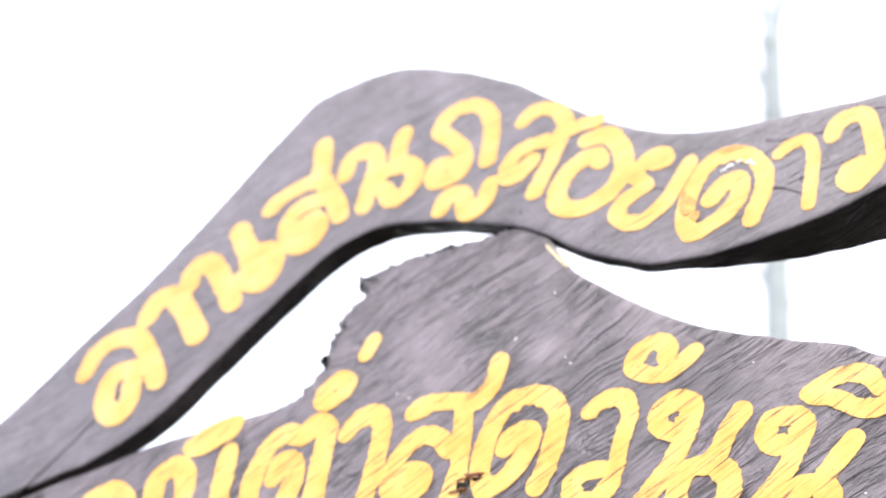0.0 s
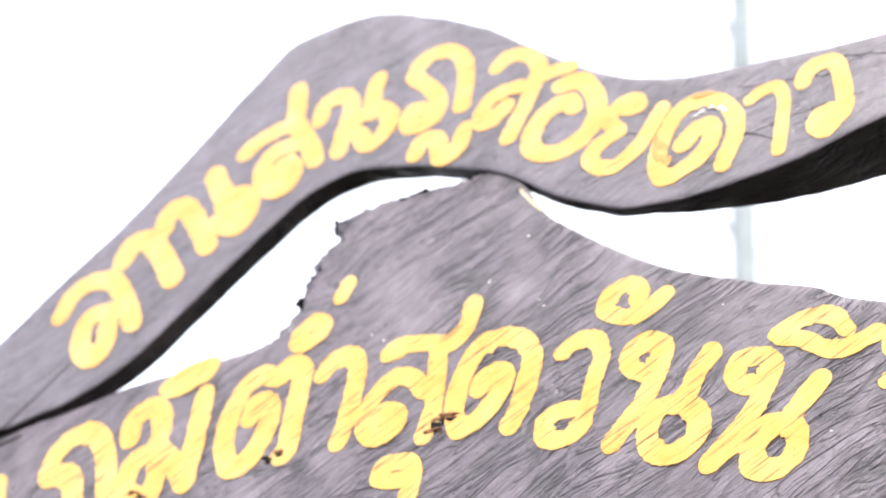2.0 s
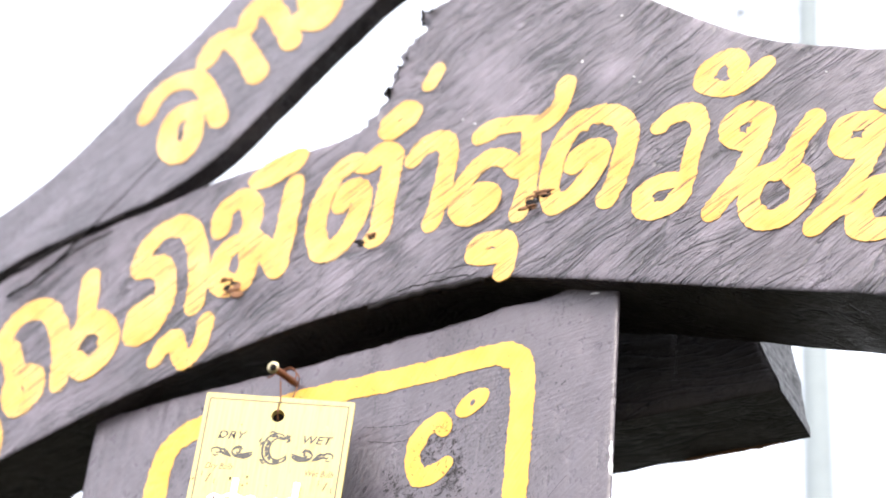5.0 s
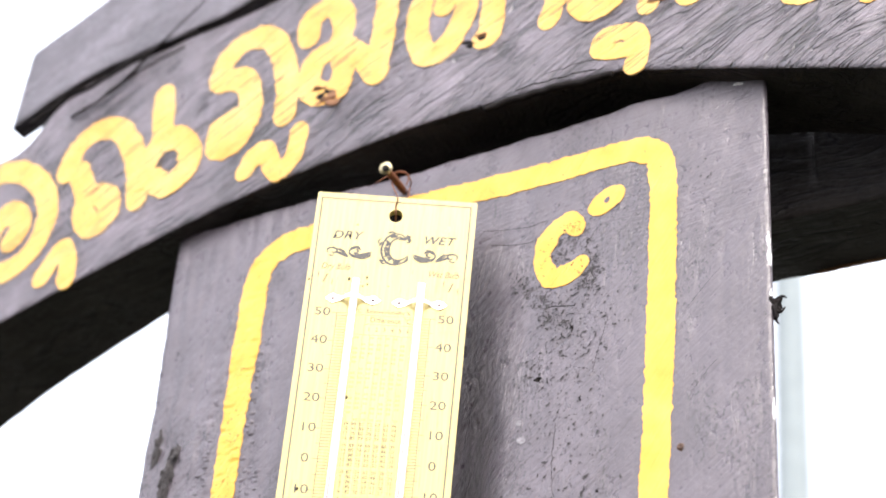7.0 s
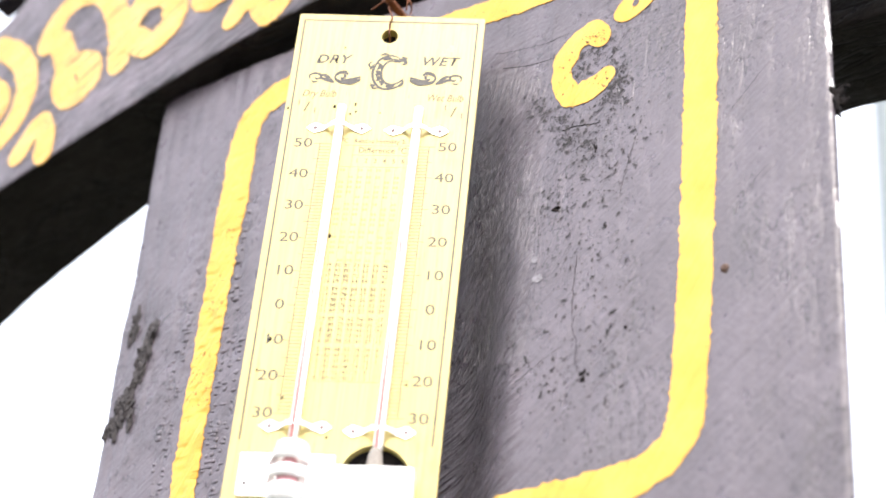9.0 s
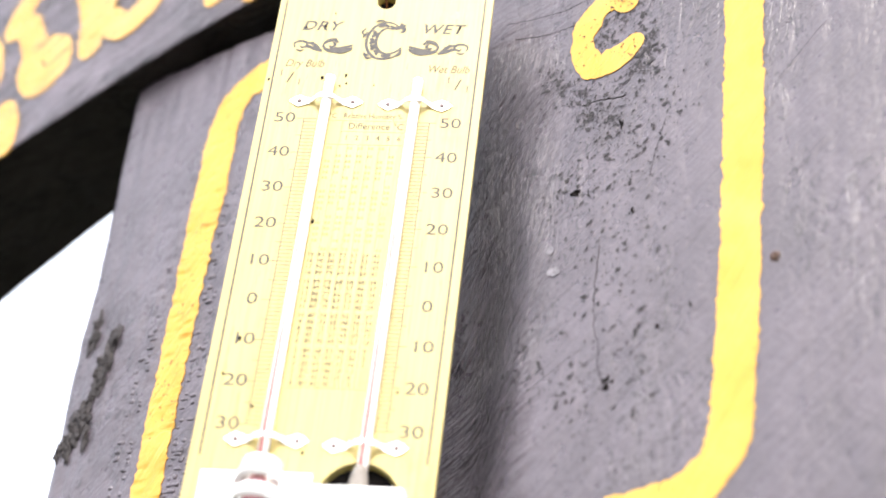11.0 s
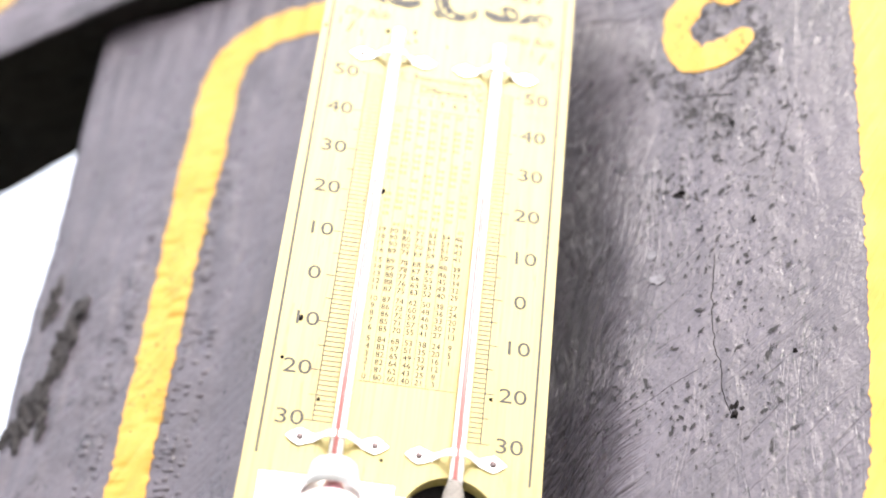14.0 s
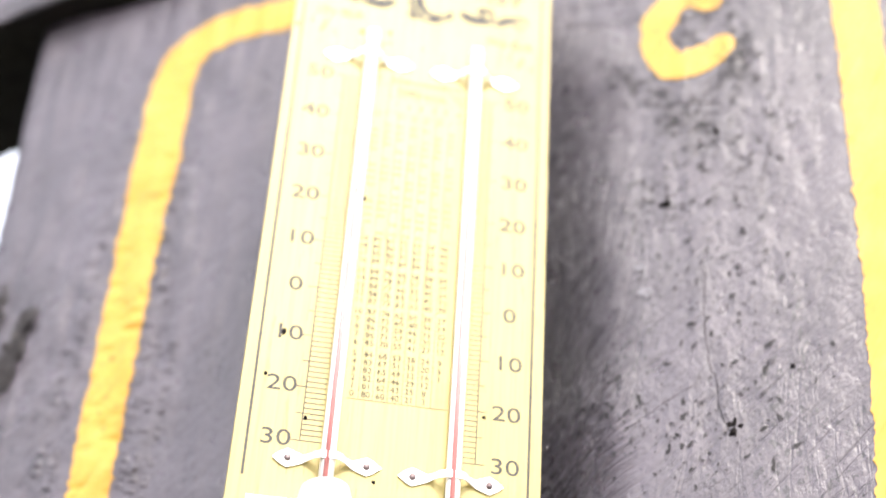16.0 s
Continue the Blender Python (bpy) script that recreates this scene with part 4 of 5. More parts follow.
for x, z, a, b in ((0.2150, 1.7955, 0.0042, 0.0075), (0.2190, 1.7880, 0.0022, 0.0035), (0.2400, 1.8290, 0.0060, 0.0018), (0.2130, 1.8040, 0.0020, 0.0030)):
    bm = bmesh.new()
    ring = [bm.verts.new((x + a * math.cos(t) * (1 + 0.7 * noise.noise((t * 2, x * 90, 0))), 0, z + b * math.sin(t) * (1 + 0.7 * noise.noise((t * 2, z * 90, 3))))) for t in (2 * math.pi * k / 22 for k in range(22))]
    for v in ring:
        v.co.y = plank_front(v.co.x, v.co.z) - 0.0007
    bm.faces.new(ring)
    part("smear", bm, OCHRE, plank, "rusty ochre smear on the yellow paint")
for pts, r in (([(0.196, 1.815), (0.204, 1.812), (0.231, 1.801), (0.260, 1.795), (0.277, 1.785)], 0.00026), ([(0.258, 1.829), (0.267, 1.826), (0.290, 1.824), (0.318, 1.818)], 0.00022),
               ([(0.250, 1.7905), (0.275, 1.796), (0.300, 1.801), (0.322, 1.803)], 0.00018), ([(0.205, 1.784), (0.225, 1.780), (0.250, 1.781)], 0.00018), ([(0.300, 1.832), (0.318, 1.830), (0.336, 1.826)], 0.00024)):
    bm = bmesh.new()
    q = glide(pts, 0.001)
    tube_along(bm, [(p.x, plank_front(p.x, p.y) - 0.0001, p.y + 0.0014 * noise.noise((p.x * 260, 0, r * 9e4))) for p in q], r * 0.8, 6)
    part("crack", bm, PIT, plank, "thin dark crack along the grain")

# ---- the thermometer ----
# its face hangs turned and a little askew: the ways across and up are fitted each by itself
TH_AT = Vector((-0.04066, -0.04442, 1.48924))
TH_X, TH_Z = Vector((0.8738, 0.4839, 0.0472)).normalized(), Vector((-0.0284, -0.0004, 0.9996)).normalized()
TH_OUT = TH_X.cross(TH_Z).normalized()


def at(u, v, out=0.0):
    """A place on the thermometer's face, in steps of about a millimetre across and up, and in millimetres outwards."""
    return TH_AT + TH_X * (u * 0.000965) + TH_Z * (v * 0.001047) + TH_OUT * (out / 1000)


thermo = thing("wet_and_dry_thermometer", at(27.5, -160), "pale yellow wooden wet-and-dry thermometer hanging by wire from a screw", "thermometer")


def box(bm, u0, u1, v0, v1, o0, o1, bevel=0.0):
    c = [bm.verts.new(at(u, v, o)) for o in (o0, o1) for u, v in ((u0, v0), (u1, v0), (u1, v1), (u0, v1))]
    fs = [bm.faces.new([c[k] for k in f]) for f in ((3, 2, 1, 0), (4, 5, 6, 7), (0, 1, 5, 4), (1, 2, 6, 5), (2, 3, 7, 6), (3, 0, 4, 7))]
    if bevel:
        es = {e for f in fs for e in f.edges}
        bmesh.ops.bevel(bm, geom=list(es), offset=bevel / 1000, segments=2, affect="EDGES", profile=0.5)


# the wooden plate, with a hanging hole and a large hole for the wet bulb
bm = bmesh.new()
outline = [(-10.4, -160), (59.6, -160), (65.7, 55.6), (65.1, 56.2), (-7.7, 57.3), (-8.3, 56.7)]
holes = [[(28.5 + 3.2 * math.cos(a), 47.2 + 3.2 * math.sin(a)) for a in (2 * math.pi * k / 24 for k in range(24))],
         [(39.4 + 12.2 * math.cos(a), -125.8 + 12.2 * math.sin(a)) for a in (2 * math.pi * k / 40 for k in range(40))]]
sides = []
for o in (0.0, -4.0):
    edges, loops = [], []
    for loop in (outline, *holes):
        vs = [bm.verts.new(at(u, v, o)) for u, v in loop]
        edges += [bm.edges.new((vs[k], vs[(k + 1) % len(vs)])) for k in range(len(vs))]
        loops.append(vs)
    bmesh.ops.triangle_fill(bm, edges=edges, use_beauty=True, use_dissolve=False)
    sides.append(loops)
for la, lb in zip(*sides):
    for k in range(len(la)):
        bm.faces.new((la[k], la[(k + 1) % len(la)], lb[(k + 1) % len(la)], lb[k]))
plate = part("plate", bm, PLATE, thermo)


def inked(name, mat, bars, parent=plate, label=""):
    """Thin printed bars (u0, u1, v0, v1) on the plate, as one print."""
    bm = bmesh.new()
    for u0, u1, v0, v1 in bars:
        c = [bm.verts.new(at(u, v, 0.06)) for u, v in ((u0, v0), (u1, v0), (u1, v1), (u0, v1))]
        bm.faces.new(c)
    return part(name, bm, mat, parent, label)


def words(name, text, u, v, height, mat=PRINT, wide=1.0, shear=0.0, bold=0.0, spacing=1.0, lines=1.0, align="CENTER"):
    """Printed text on the plate, centred on (u, v); height of the figures in millimetres."""
    cu = bpy.data.curves.new(name, "FONT")
    cu.body, cu.size, cu.align_x, cu.align_y = text, height / 0.7, align, "CENTER" if "\n" not in text else "TOP"
    cu.shear, cu.offset, cu.space_character, cu.space_line, cu.resolution_u = shear, bold, spacing, lines, 3
    tmp = new("draft", cu)
    me = bpy.data.meshes.new_from_object(tmp.evaluated_get(bpy.context.evaluated_depsgraph_get()))
    for w in me.vertices:
        w.co = at(u + w.co.x * wide, v + w.co.y, 0.07)
    bpy.data.objects.remove(tmp)
    bpy.data.curves.remove(cu)
    me.name = name
    me.materials.clear()
    me.materials.append(mat)
    ob = new(name, me)
    ob.parent = plate
    return ob




def ruled(name, mat, ends, width, label=""):
    """A straight printed line from one place to another on the plate."""
    (ua, va), (ub, vb) = ends
    h = width / 2
    du, dv = (0, h) if abs(ub - ua) > abs(vb - va) else (h, 0)
    bm = bmesh.new()
    bm.faces.new([bm.verts.new(at(u, v, 0.06)) for u, v in ((ua - du, va - dv), (ub - du, vb - dv), (ub + du, vb + dv), (ua + du, va + dv))])
    return part(name, bm, mat, plate, label)


ruled("border_line", PRINT, ((-6.9, -113.0), (-6.1, 54.6)), 0.6)
ruled("border_line", PRINT, ((57.9, -113.6), (62.9, 53.8)), 0.6)
ruled("border_line", PRINT, ((-6.1, 54.4), (62.9, 53.6)), 0.5)
words("printed_word", "DRY", 6.9, 36.1, 3.9, PRINT, 1.15, 0.3, 0.10, 1.08)
words("printed_word", "WET", 48.7, 35.7, 3.9, PRINT, 1.15, 0.3, 0.10, 1.08)
words("printed_word", "Dry Bulb", 3.6, 20.6, 3.0, PALE_PRINT, 0.85, 0.3)
words("printed_word", "Wet Bulb", 52.2, 19.4, 3.0, PALE_PRINT, 0.85, 0.3)
for u, v in ((-0.4, 14.7), (56.0, 13.3)):
    words("printed_figure", "1", u - 3.2, v + 1.8, 2.6, PRINT)
    words("printed_figure", "1", u + 3.2, v - 1.6, 2.6, PRINT)
    words("printed_slash", "/", u, v, 4.2, PALE_PRINT, 1.5)
for k, n in enumerate((50, 40, 30, 20, 10, 0, 10, 20, 30)):
    words("printed_figure", str(n), 0.2 - 0.10 * k + (0.4 if n == 0 else 0), -0.9 - 12.86 * k, 3.75, PRINT, 1.38)
    words("printed_figure", str(n), 54.8 - 0.29 * k, -1.7 - 12.86 * k, 3.75, PRINT, 1.38)


def tick_marks(line, inner, mid, outer, v0, pitch, lean, label):
    """A printed scale of 80 degrees: an upright line and a mark for each degree, longer at fives and tens."""
    def bar(bm, ua, ub, va, vb):
        bm.faces.new([bm.verts.new(at(u + lean * (va + vb) / 200, v, 0.06)) for u, v in ((ua, va), (ub, va), (ub, vb), (ua, vb))])
    bm = bmesh.new()
    for k in range(80):
        bar(bm, line - 0.12, line + 0.12, v0 - (k + 1) * pitch, v0 - k * pitch)
    scale_line = part("printed_scale", bm, PRINT, plate, label)
    for k in range(81):
        far, v = outer if k % 10 == 0 else mid if k % 5 == 0 else line, v0 - k * pitch
        bm = bmesh.new()
        bar(bm, min(inner, far), max(inner, far), v - 0.10, v + 0.10)
        part("degree_mark", bm, PRINT, scale_line)


tick_marks(6.6, 11.4, 5.0, 4.2, -1.0, 1.286, 1.6, "fine degree marks beside the dry tube")
tick_marks(48.0, 44.0, 49.4, 50.2, -1.6, 1.286, 2.4, "fine degree marks beside the wet tube")

# humidity table: readable rows as figures, upper rows as bars with glare painted in
COLS = [15.7, 19.0, 22.4, 25.8, 29.2, 32.7, 36.2]
ROWS = ["19 90 81 72 63 54 46", "18 90 80 71 62 53 44", "17 90 80 70 61 51 43", "16 89 79 69 59 50 41", "15 89 78 68 58 48 39",
        "14 89 78 67 57 46 37", "13 88 77 66 55 45 34", "12 88 76 65 53 43 32", "11 87 75 63 52 40 29", "10 87 74 62 50 38 27", "9 86 73 60 48 36 24",
        "8 86 72 59 46 33 20", "7 85 71 57 43 30 17", "6 85 70 55 41 27 13", "5 84 68 53 38 24 9", "4 83 67 51 35 20 5", "3 82 65 49 32 16 1",
        "2 82 64 46 29 12", "1 81 62 43 25 8", "0 80 60 40 21 3"]


def row_height(k):
    """The height of the table's row for k degrees; the rows stand in fives."""
    return -91.2 + 2.02 * k + 0.95 * (max(0, k - 1) // 5)


for c, u in enumerate(COLS):
    for k, r in enumerate(ROWS):
        if c < len(r.split()):
            words("table_figure", r.split()[c], u, row_height(19 - k), 1.5, TABLE_PRINT, 1.02)
    inked("glare_washed_column", FAINT_PRINT, [(u + 0.02 * k - 0.9 + e, u + 0.02 * k - 0.2 + e, row_height(k) - 0.5, row_height(k) + 0.5) for k in range(20, 37) if (k * 7 + c * 3) % 5 for e in (0, 1.0)],
          label="rows of table figures, paled in colour as by glare")["kind"] = "stuff"
for u in (17.3, 20.6, 24.1, 27.5, 31.0, 34.4):
    ruled("table_rule", PALE_PRINT, ((u, -92.4), (u + 1.6, -10.6)), 0.10)
for u0, u1, v in ((14.6, 38.4, -92.4), (14.9, 40.0, -1.5), (19.4, 40.0, -5.6), (15.2, 40.0, -10.5)):
    ruled("table_rule", PALE_PRINT, ((u0, v), (u1, v)), 0.13)
words("table_heading", "°C", 16.0, 0.3, 1.9, PALE_PRINT, 0.85)
words("table_heading", "Relative Humidity %", 29.2, 0.3, 1.9, TABLE_PRINT, 0.88)
words("table_heading", "Difference °C", 30.6, -3.6, 2.4, TABLE_PRINT, 0.95)
for k in range(6):
    words("table_figure", str(k + 1), 21.4 + 3.44 * k, -8.0, 1.8, TABLE_PRINT)
ruled("table_rule", PALE_PRINT, ((19.3, -10.5), (19.5, -1.5)), 0.10)


def flourish(name, strokes, u, v, label):
    """Printed scrollwork: thin curls in millimetres round (u, v), each with a width."""
    bm = bmesh.new()
    for k, (w, pts) in enumerate(strokes):
        q = glide([(a, b) for a, b in pts], 0.35)
        ring = []
        for i, p in enumerate(q):
            d = (q[min(i + 1, len(q) - 1)] - q[max(i - 1, 0)]).normalized()
            h = w / 2 * (0.25 + 0.75 * math.sin(math.pi * (0.08 + 0.84 * i / (len(q) - 1))))
            ring.append([bm.verts.new(at(u + p.x + s * -d.y * h, v + p.y + s * d.x * h, 0.06 + 0.01 * k)) for s in (1, -1)])
        for a, b in zip(ring, ring[1:]):
            bm.faces.new((a[0], a[1], b[1], b[0]))
    return part(name, bm, PRINT, plate, label)


SCROLL = [(1.0, [(-9.7, -0.7), (-10.0, 1.1), (-8.3, 2.0), (-6.1, 1.6), (-5.7, 0.2), (-7.3, -0.6), (-7.9, 0.3)]), (1.3, [(-7.2, -0.4), (-5.0, -0.2), (-2.8, -1.1), (-0.2, -2.1)]),
          (1.3, [(-6.1, 1.5), (-3.9, 1.1), (-2.0, -0.4), (-0.2, -2.0)]), (0.7, [(-4.2, 1.0), (-3.6, 2.0)]), (0.7, [(-3.1, 0.3), (-2.2, 1.0)]), (0.7, [(-9.2, -1.4), (-8.0, -1.9), (-6.4, -1.5)]),
          (1.5, [(-0.2, 0.7), (1.2, 2.2), (3.4, 2.8), (5.1, 1.6)]), (0.8, [(1.6, 2.2), (1.3, 3.0)]), (0.8, [(3.4, 2.8), (4.3, 3.4)]), (1.6, [(-0.2, 0.7), (0.6, -0.8), (2.7, -1.7), (6.7, -1.7), (10.0, -0.4)]),
          (1.4, [(2.0, 0.4), (3.4, -0.8), (6.0, -0.7), (10.0, 0.7)]), (0.9, [(2.4, -1.9), (6.0, -2.4), (9.7, -1.1)]), (1.0, [(3.2, 1.9), (4.0, 0.6), (3.0, 0.0)])]
flourish("printed_scroll", SCROLL, 9.0, 27.7, "dark printed leaf scroll")
flourish("printed_scroll", [(w, [(-a, b) for a, b in pts]) for w, pts in SCROLL], 48.0, 27.7, "dark printed leaf scroll")
INITIAL = [(1.1, [(5.5, 5.6), (3.5, 7.0), (0.5, 7.4), (-2.6, 5.8), (-4.6, 2.6), (-5.2, -1), (-4.2, -4.6), (-1.6, -7.2), (1.8, -7.6), (5, -6.4), (7.2, -3.6)]),
           (1.1, [(3.6, 4.6), (1.2, 4.9), (-0.8, 3.4), (-1.8, 0.6), (-1.6, -2.4), (0, -4.8), (2.6, -5.6), (5.2, -4.6), (7.0, -2.8)]),
           (1.7, [(-3.2, 4.0), (-2.4, 2.4), (-3.6, 1.2)]), (1.7, [(-4.1, 0.6), (-2.7, -0.6), (-4.2, -1.4)]), (1.7, [(-3.8, -2.2), (-2.4, -2.8), (-3.4, -4.2)]),
           (1.6, [(-2.4, -4.6), (-1.2, -4.6), (-1.4, -6.2)]), (1.3, [(0.2, -6.2), (1.6, -6.6), (3.8, -6.2)]), (1.6, [(2.2, 6.0), (4.4, 5.0), (6.2, 5.6), (7.4, 4.2), (6.0, 3.2)]),
           (1.3, [(5.8, 7.2), (6.6, 6.2), (7.8, 6.4)]), (1.4, [(-1.6, 5.4), (0.4, 6.2), (2.0, 5.6)]), (0.8, [(-5.8, 4.8), (-7.0, 3.2), (-6.0, 1.8)]), (0.8, [(-6.6, 0.8), (-5.8, 2.0), (-5.2, 3.4)]),
           (0.8, [(-5.6, -5.0), (-4.4, -7.4), (-2.6, -7.2)]), (0.8, [(-5.8, -6.4), (-4.6, -6.0), (-3.8, -6.8)]), (0.8, [(-3.0, 7.4), (-1.2, 8.2), (0.6, 7.8)]), (0.9, [(5.4, -6.6), (6.8, -5.2), (6.6, -3.8)])]
flourish("printed_initial", INITIAL, 28.6, 30.8, "large ornate printed initial letter C")

# the dark inside of the hanging hole: its shade painted as a black disc
bm = bmesh.new()
bm.faces.new([bm.verts.new(at(28.5 + 3.6 * math.cos(a), 47.2 + 3.6 * math.sin(a), -4.1)) for a in (2 * math.pi * k / 24 for k in range(24))])
part("hole_shade_disc", bm, PIT, plate, "black disc painting the shade inside the hanging hole")

# added black disc that paints shade behind the wet bulb's hole
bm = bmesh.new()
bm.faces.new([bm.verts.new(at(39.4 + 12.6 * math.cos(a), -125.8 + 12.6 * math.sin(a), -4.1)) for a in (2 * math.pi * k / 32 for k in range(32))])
part("hole_shade_disc", bm, PIT, plate, "black disc painting the shade inside the wet bulb's hole")

# stains and worm holes on the plate
for u, v, r in ((2.0, 35.6, 0.6), (8.6, 36.0, 0.8), (11.4, 41.6, 0.35), (10.2, 15.0, 0.75), (18.2, 16.2, 0.7), (18.6, 13.0, 0.45), (16.6, 12.0, 0.4), (14.6, -38.6, 0.8),
                (-4.6, -89.0, 0.5), (-1.6, -78.0, 0.8), (-7.6, 14.0, 0.5), (28.0, 12.6, 0.3), (5.6, -98.5, 0.5), (22.2, -111.5, 0.5), (47.2, -93.0, 0.5)):
    bm = bmesh.new()
    blob(bm, at(u, v, 0), (r / 1000, 0.0002, r / 1000), u, 0.8, 2)
    part("worm_hole", bm, PIT, plate)


for u, v, a, b in ((53.0, 42.0, 2.2, 1.6), (50.5, 39.8, 1.4, 1.0), (22.5, -21.0, 0.6, 2.6), (36.0, -24.0, 0.7, 1.4), (33.5, -33.0, 0.8, 1.0), (24.5, 13.5, 0.5, 2.4), (33.0, 13.0, 0.4, 2.8), (36.5, 14.5, 0.4, 2.0)):
    bm = bmesh.new()
    ring = [bm.verts.new(at(u + a * math.cos(t) * (1 + 0.4 * noise.noise((t, u, 0))), v + b * math.sin(t) * (1 + 0.4 * noise.noise((t, v, 3))), 0.03)) for t in (2 * math.pi * k / 16 for k in range(16))]
    bm.faces.new(ring)
    part("stain", bm, STAIN, plate, "faint brown stain")


def glass_tube(u0, v0, u1, v1, level, bore):
    """A thermometer tube from top to bulb: clear glass on a white backing, with red spirit up to level."""
    def on(v, out):
        k = (v - v0) / (v1 - v0)
        return at(u0 + (u1 - u0) * k, v, out)
    bm = bmesh.new()
    pts = [on(v0 + 1.2, 1.7), on(v0 + 0.7, 1.7), on(v0, 1.7)] + [on(v0 + (v1 - v0) * k / 12, 1.7) for k in range(1, 13)]
    tube_along(bm, pts, 0.00165, 16)
    tube = part("tube", bm, ENAMEL, thermo, "white-backed glass thermometer tube")
    bm = bmesh.new()
    for side, r in ((-0.35, bore),):
        tube_along(bm, [on(v, 3.25) + (at(side, 0) - at(0, 0)) for v in (level, (level + v1) / 2, v1)], r, 8)
    part("spirit_column", bm, RED, tube, "thin red spirit column")
    return tube


glass_tube(13.5, 12.8, 11.3, -115.5, -37.8, 0.00054)
glass_tube(42.9, 12.4, 39.9, -119.5, -38.8, 0.00056)


def clip(u, v):
    """A pressed tin clip over a tube: two pointed lugs, a raised saddle and a pin in each lug."""
    half = [(-12.2, 0.1), (-10.6, 1.3), (-9.0, 2.1), (-7.2, 1.5), (-5.6, 0.9), (-4.2, 0.75), (-3.0, 0.8), (-1.6, 0.85), (0, 0.85)]
    line = half + [(-a, b) for a, b in reversed(half[:-1])]

    def rise(a):
        a = abs(a)
        return 0.5 + 3.1 * (1 if a < 1.6 else 0 if a > 5.6 else 0.5 + 0.5 * math.cos(math.pi * (a - 1.6) / 4.0))
    bm = bmesh.new()
    rows = []
    for a, h in line:
        rows.append([bm.verts.new(at(u + a, v + s * h - 0.35 * (abs(a) > 5), rise(a) + o)) for o in (0, -0.4) for s in (1, -1)])
    for r0, r1 in zip(rows, rows[1:]):
        for i, j in ((0, 1), (3, 2), (2, 0), (1, 3)):
            bm.faces.new((r0[i], r0[j], r1[j], r1[i]))
    bm.faces.new([rows[0][k] for k in (0, 1, 3, 2)]), bm.faces.new([rows[-1][k] for k in (2, 3, 1, 0)])
    c = part("clip", bm, TIN, thermo, "pointed bright tin clip")
    for a in (-8.9, 8.9):
        bm = bmesh.new()
        bmesh.ops.create_uvsphere(bm, u_segments=12, v_segments=6, radius=1.0)
        for w in bm.verts:
            w.co = at(u + a + w.co.x * 0.85, v - 0.35 + w.co.z * 0.85, 0.5 - w.co.y * 0.45)
        smooth(bm)
        part("pin", bm, PIN, c, "dull grey pin head")


clip(13.0, 5.8)
clip(42.6, 5.2)
clip(11.5, -108.0)
clip(39.9, -109.0)

# bulb guard on the dry side: slotted tin cap on a base strip
guard_base = bmesh.new()
box(guard_base, -5.5, 26.0, -131.5, -117.5, 0.05, 0.7, 0.15)
guard = part("bulb_guard", guard_base, TIN, thermo, "slotted bright tin bulb guard")
for v0, v1, r1 in ((-121.6, -114.8, 5.4), (-127.4, -123.4, 7.2), (-135.2, -129.2, 7.2)):
    bm = bmesh.new()
    rows = []
    for k in range(15):
        a = math.pi * k / 14
        rows.append([bm.verts.new(at(11.6 + math.cos(a) * r * s, v, 0.6 + math.sin(a) * (r + 1) * s)) for v, r in ((v0, 7.2), (v1, r1)) for s in (1.0, 0.93)])
    for p, q in zip(rows, rows[1:]):
        for i, j in ((0, 2), (3, 1), (1, 0), (2, 3)):
            bm.faces.new((p[i], p[j], q[j], q[i]))
    smooth(bm)
    part("guard_band", bm, TIN, guard)
bm = bmesh.new()
blob(bm, at(11.7, -127.5, 4.0), (0.0034, 0.0034, 0.0095), 2, 0.02)
smooth(bm)
part("bulb", bm, PINK, thermo, "red-filled glass bulb")
for u in (-3.0, 22.4):
    bm = bmesh.new()
    bmesh.ops.create_uvsphere(bm, u_segments=10, v_segments=6, radius=0.0007, matrix=Matrix.Translation(at(u, -127.5, 0.7)))
    part("rivet", bm, PIT, guard)

# wet side: wick cone and white water cup
bm = bmesh.new()
tube_along(bm, [at(39.7, -116.0, 2.4), at(39.6, -118.0, 2.6), at(39.6, -121, 2.6), at(39.6, -127, 2.6)], 0.0017, 14, 1.9)
part("wick", bm, WICK, thermo, "grey cotton wick round the wet bulb")
bm = bmesh.new()
box(bm, 18.4, 53.4, -156, -123.6, 0.6, 9.5, 1.4)
smooth(bm)
part("water_cup", bm, WHITE, thermo, "white plastic water cup")

# ---- the screw and its wire ----
head, foot = Vector((-0.0280, -0.0290, 1.5690)), Vector((-0.0350, 0.004, 1.5765))
way = (foot - head).normalized()
screw = thing("screw", foot, "rusted round-headed screw driven into the upright board", "screw")
bm = bmesh.new()
tube_along(bm, [head + way * (0.0012 + 0.0302 * k / 8) for k in range(9)], 0.0015, 12)
turns = [head + way * (0.006 + 0.022 * k / 110) + (way.orthogonal().normalized() * math.cos(k * 0.62) + way.cross(way.orthogonal().normalized()) * math.sin(k * 0.62)) * 0.0016 for k in range(111)]
tube_along(bm, turns, 0.00032, 6)
part("shank", bm, RUST, screw, "rust-brown threaded shank")
bm = bmesh.new()
tube_along(bm, [head, head + way * 0.0006, head + way * 0.0022], 0.0032, 20, 0.5)
cap = part("screw_head", bm, BRASS, screw, "pale worn plated screw head")
bm = bmesh.new()
tube_along(bm, [head - way * 0.00008, head + way * 0.0004], 0.0017, 14)
part("socket", bm, PIT, cap, "dark driver socket")
hole = at(28.5, 47.2, 0)
wire = thing("hanging_wire", hole, "thin rusty twisted wire holding the thermometer to the screw", "wire")
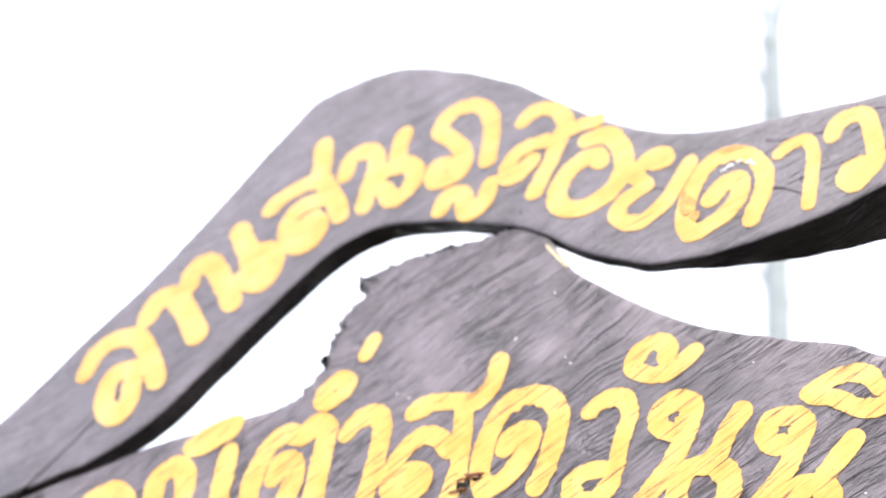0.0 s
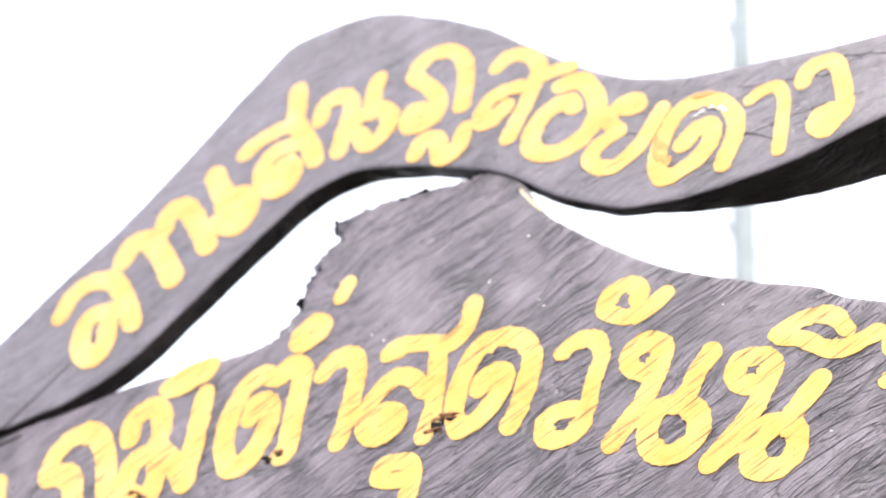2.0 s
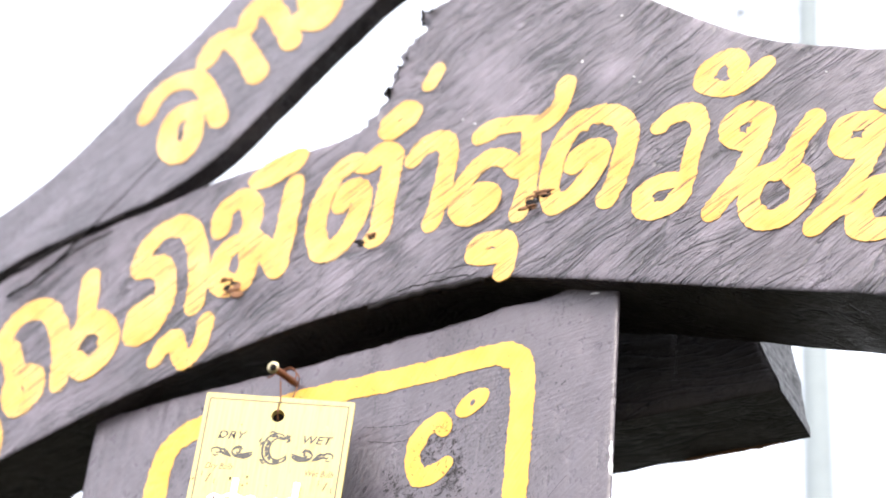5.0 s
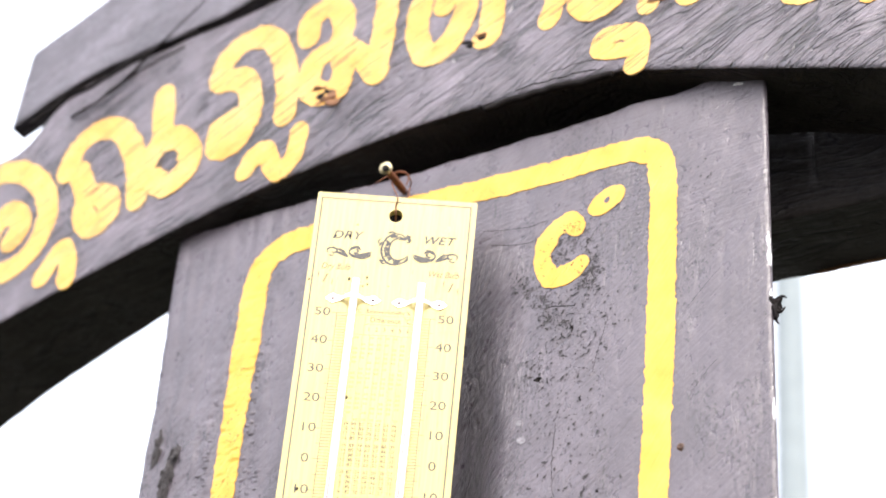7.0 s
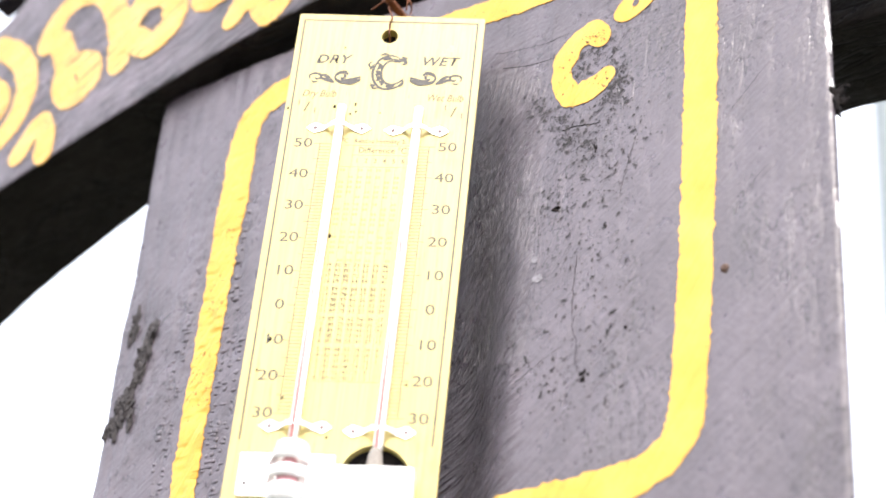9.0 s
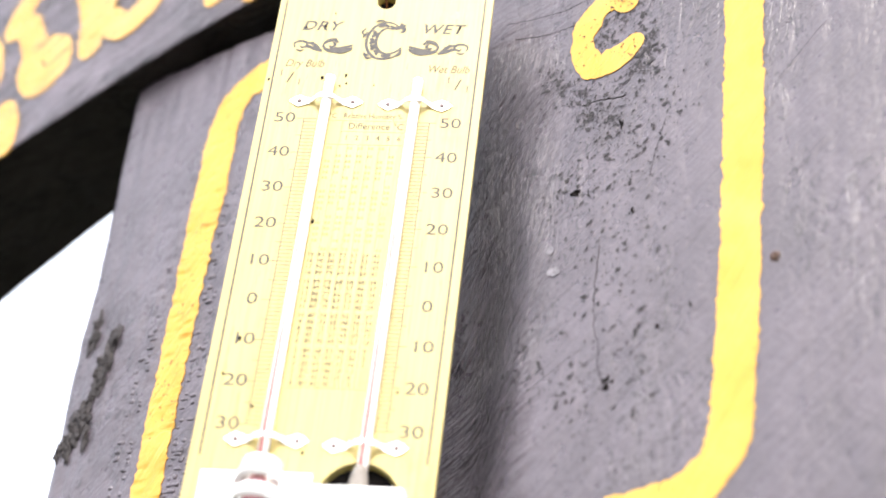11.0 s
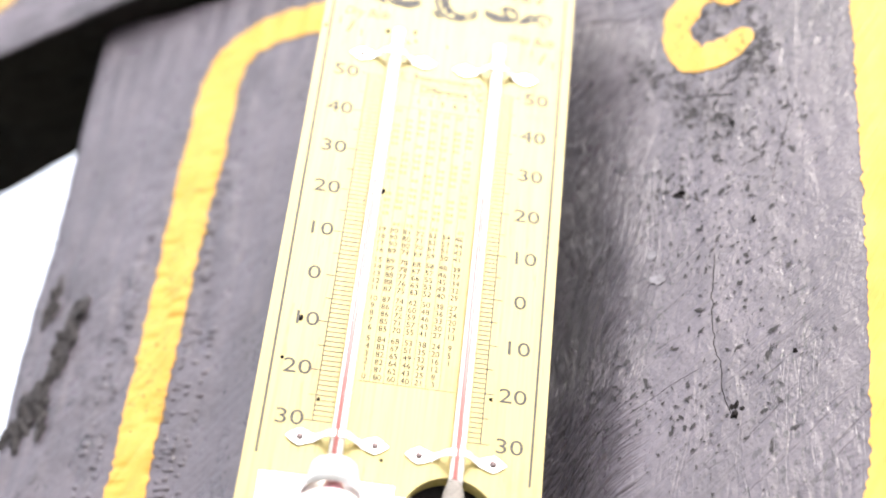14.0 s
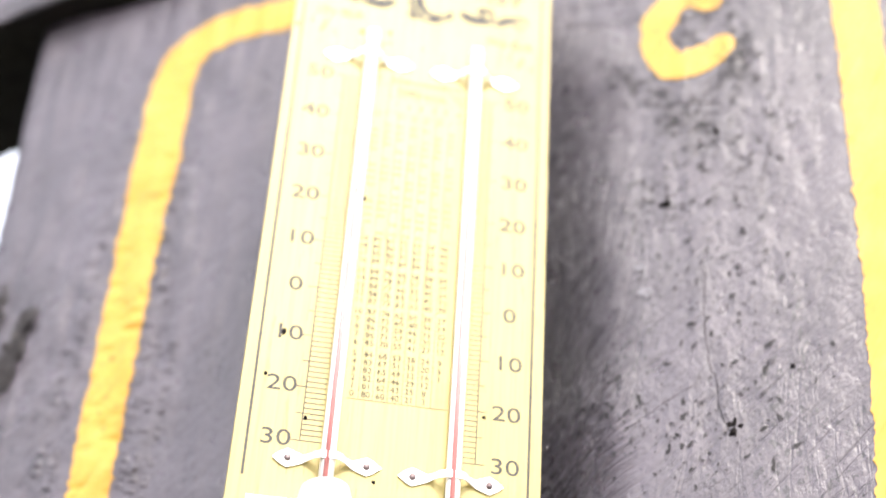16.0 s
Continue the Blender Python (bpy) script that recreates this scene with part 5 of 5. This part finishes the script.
bm = bmesh.new()
mid = head + way * 0.013
loop = [at(28.5, 46.8, -6), at(28.5, 46.6, -2), at(28.3, 47.8, 0.8), at(28.1, 52.0, 0.9), at(28.6, 56.0, 0.6), mid + Vector((-0.0005, -0.001, -0.002)), mid + Vector((0.002, -0.001, 0.0022)),
        mid + Vector((0.0055, 0.001, 0.002)), mid + Vector((0.0075, 0.003, -0.001)), mid + Vector((0.006, 0.005, -0.005)), at(32, 54, -6), at(28.5, 47.4, -7)]
tube_along(bm, glide(loop, 0.0006), 0.00035, 8)
part("strand", bm, RUST, wire)
bm = bmesh.new()
loop = [mid + Vector(v) for v in ((-0.0085, -0.0015, -0.0015), (-0.006, -0.002, -0.0012), (-0.003, -0.0018, 0.0006), (0.0005, -0.0016, 0.0016), (0.004, -0.0005, 0.003),
                                  (0.0068, 0.001, 0.001), (0.0062, 0.002, -0.004))]
tube_along(bm, glide(loop, 0.0006), 0.00033, 8)
part("strand", bm, RUST, wire)

# ---- pale tree stem behind ----
tree = thing("slender_tree", (-1.05, 5.0, 0.0), "slender pale grey tree stem behind the sign, lost in mist", "tree")
bm = bmesh.new()
tube_along(bm, glide([(-1.12, 5, 0.0), (-1.10, 5, 2.0), (-1.08, 5, 3.8), (-1.06, 5, 5.4), (-1.02, 5, 6.8), (-0.98, 5, 7.85)], 0.2), 0.085, 14, 0.72)
part("trunk", bm, BARK, tree)
bm = bmesh.new()
tube_along(bm, glide([(-0.985, 5, 7.65), (-1.05, 5, 8.2), (-1.15, 5.1, 9.0), (-1.2, 5.2, 9.8)], 0.2), 0.036, 10, 0.4)
part("branch", bm, BARK, tree)
bm = bmesh.new()
tube_along(bm, glide([(-0.98, 5, 7.75), (-0.90, 5, 8.15), (-0.78, 4.9, 8.8), (-0.7, 4.8, 9.6)], 0.2), 0.042, 10, 0.4)
part("branch", bm, BARK, tree)
rng = random.Random(21)
bm = bmesh.new()
for cx, cz, spread_by, count in ((-1.45, 7.2, 0.24, 150), (-1.35, 8.1, 0.22, 130), (-1.75, 7.7, 0.22, 110), (-1.30, 6.3, 0.16, 90), (-0.55, 8.3, 0.20, 80), (-0.75, 7.0, 0.14, 50)):
    for k in range(count):
        c = Vector((rng.gauss(cx, spread_by), 5 + rng.gauss(0, 0.3), rng.gauss(cz, spread_by)))
        a, b = Vector((rng.gauss(0, 1), rng.gauss(0, 1), rng.gauss(0, 1))).normalized(), Vector((rng.gauss(0, 1), rng.gauss(0, 1), rng.gauss(0, 1))).normalized()
        size = rng.uniform(0.025, 0.045)
        bm.faces.new([bm.verts.new(c + d * size) for d in (a, b * 0.45, -a, -b * 0.45)])
tagged(part("crown", bm, LEAF, tree, "sparse pale leaves lost in mist"), kind="stuff")
for pts in (((-1.09, 5, 5.9), (-1.20, 5, 6.15), (-1.33, 5.05, 6.4)), ((-1.07, 5, 6.6), (-1.24, 5, 6.95), (-1.50, 5.1, 7.3), (-1.72, 5.1, 7.7)), ((-1.03, 5, 7.3), (-1.18, 5, 7.75), (-1.36, 5, 8.2))):
    bm = bmesh.new()
    tube_along(bm, glide(pts, 0.08), 0.018, 8, 0.3)
    part("branch", bm, BARK, tree)
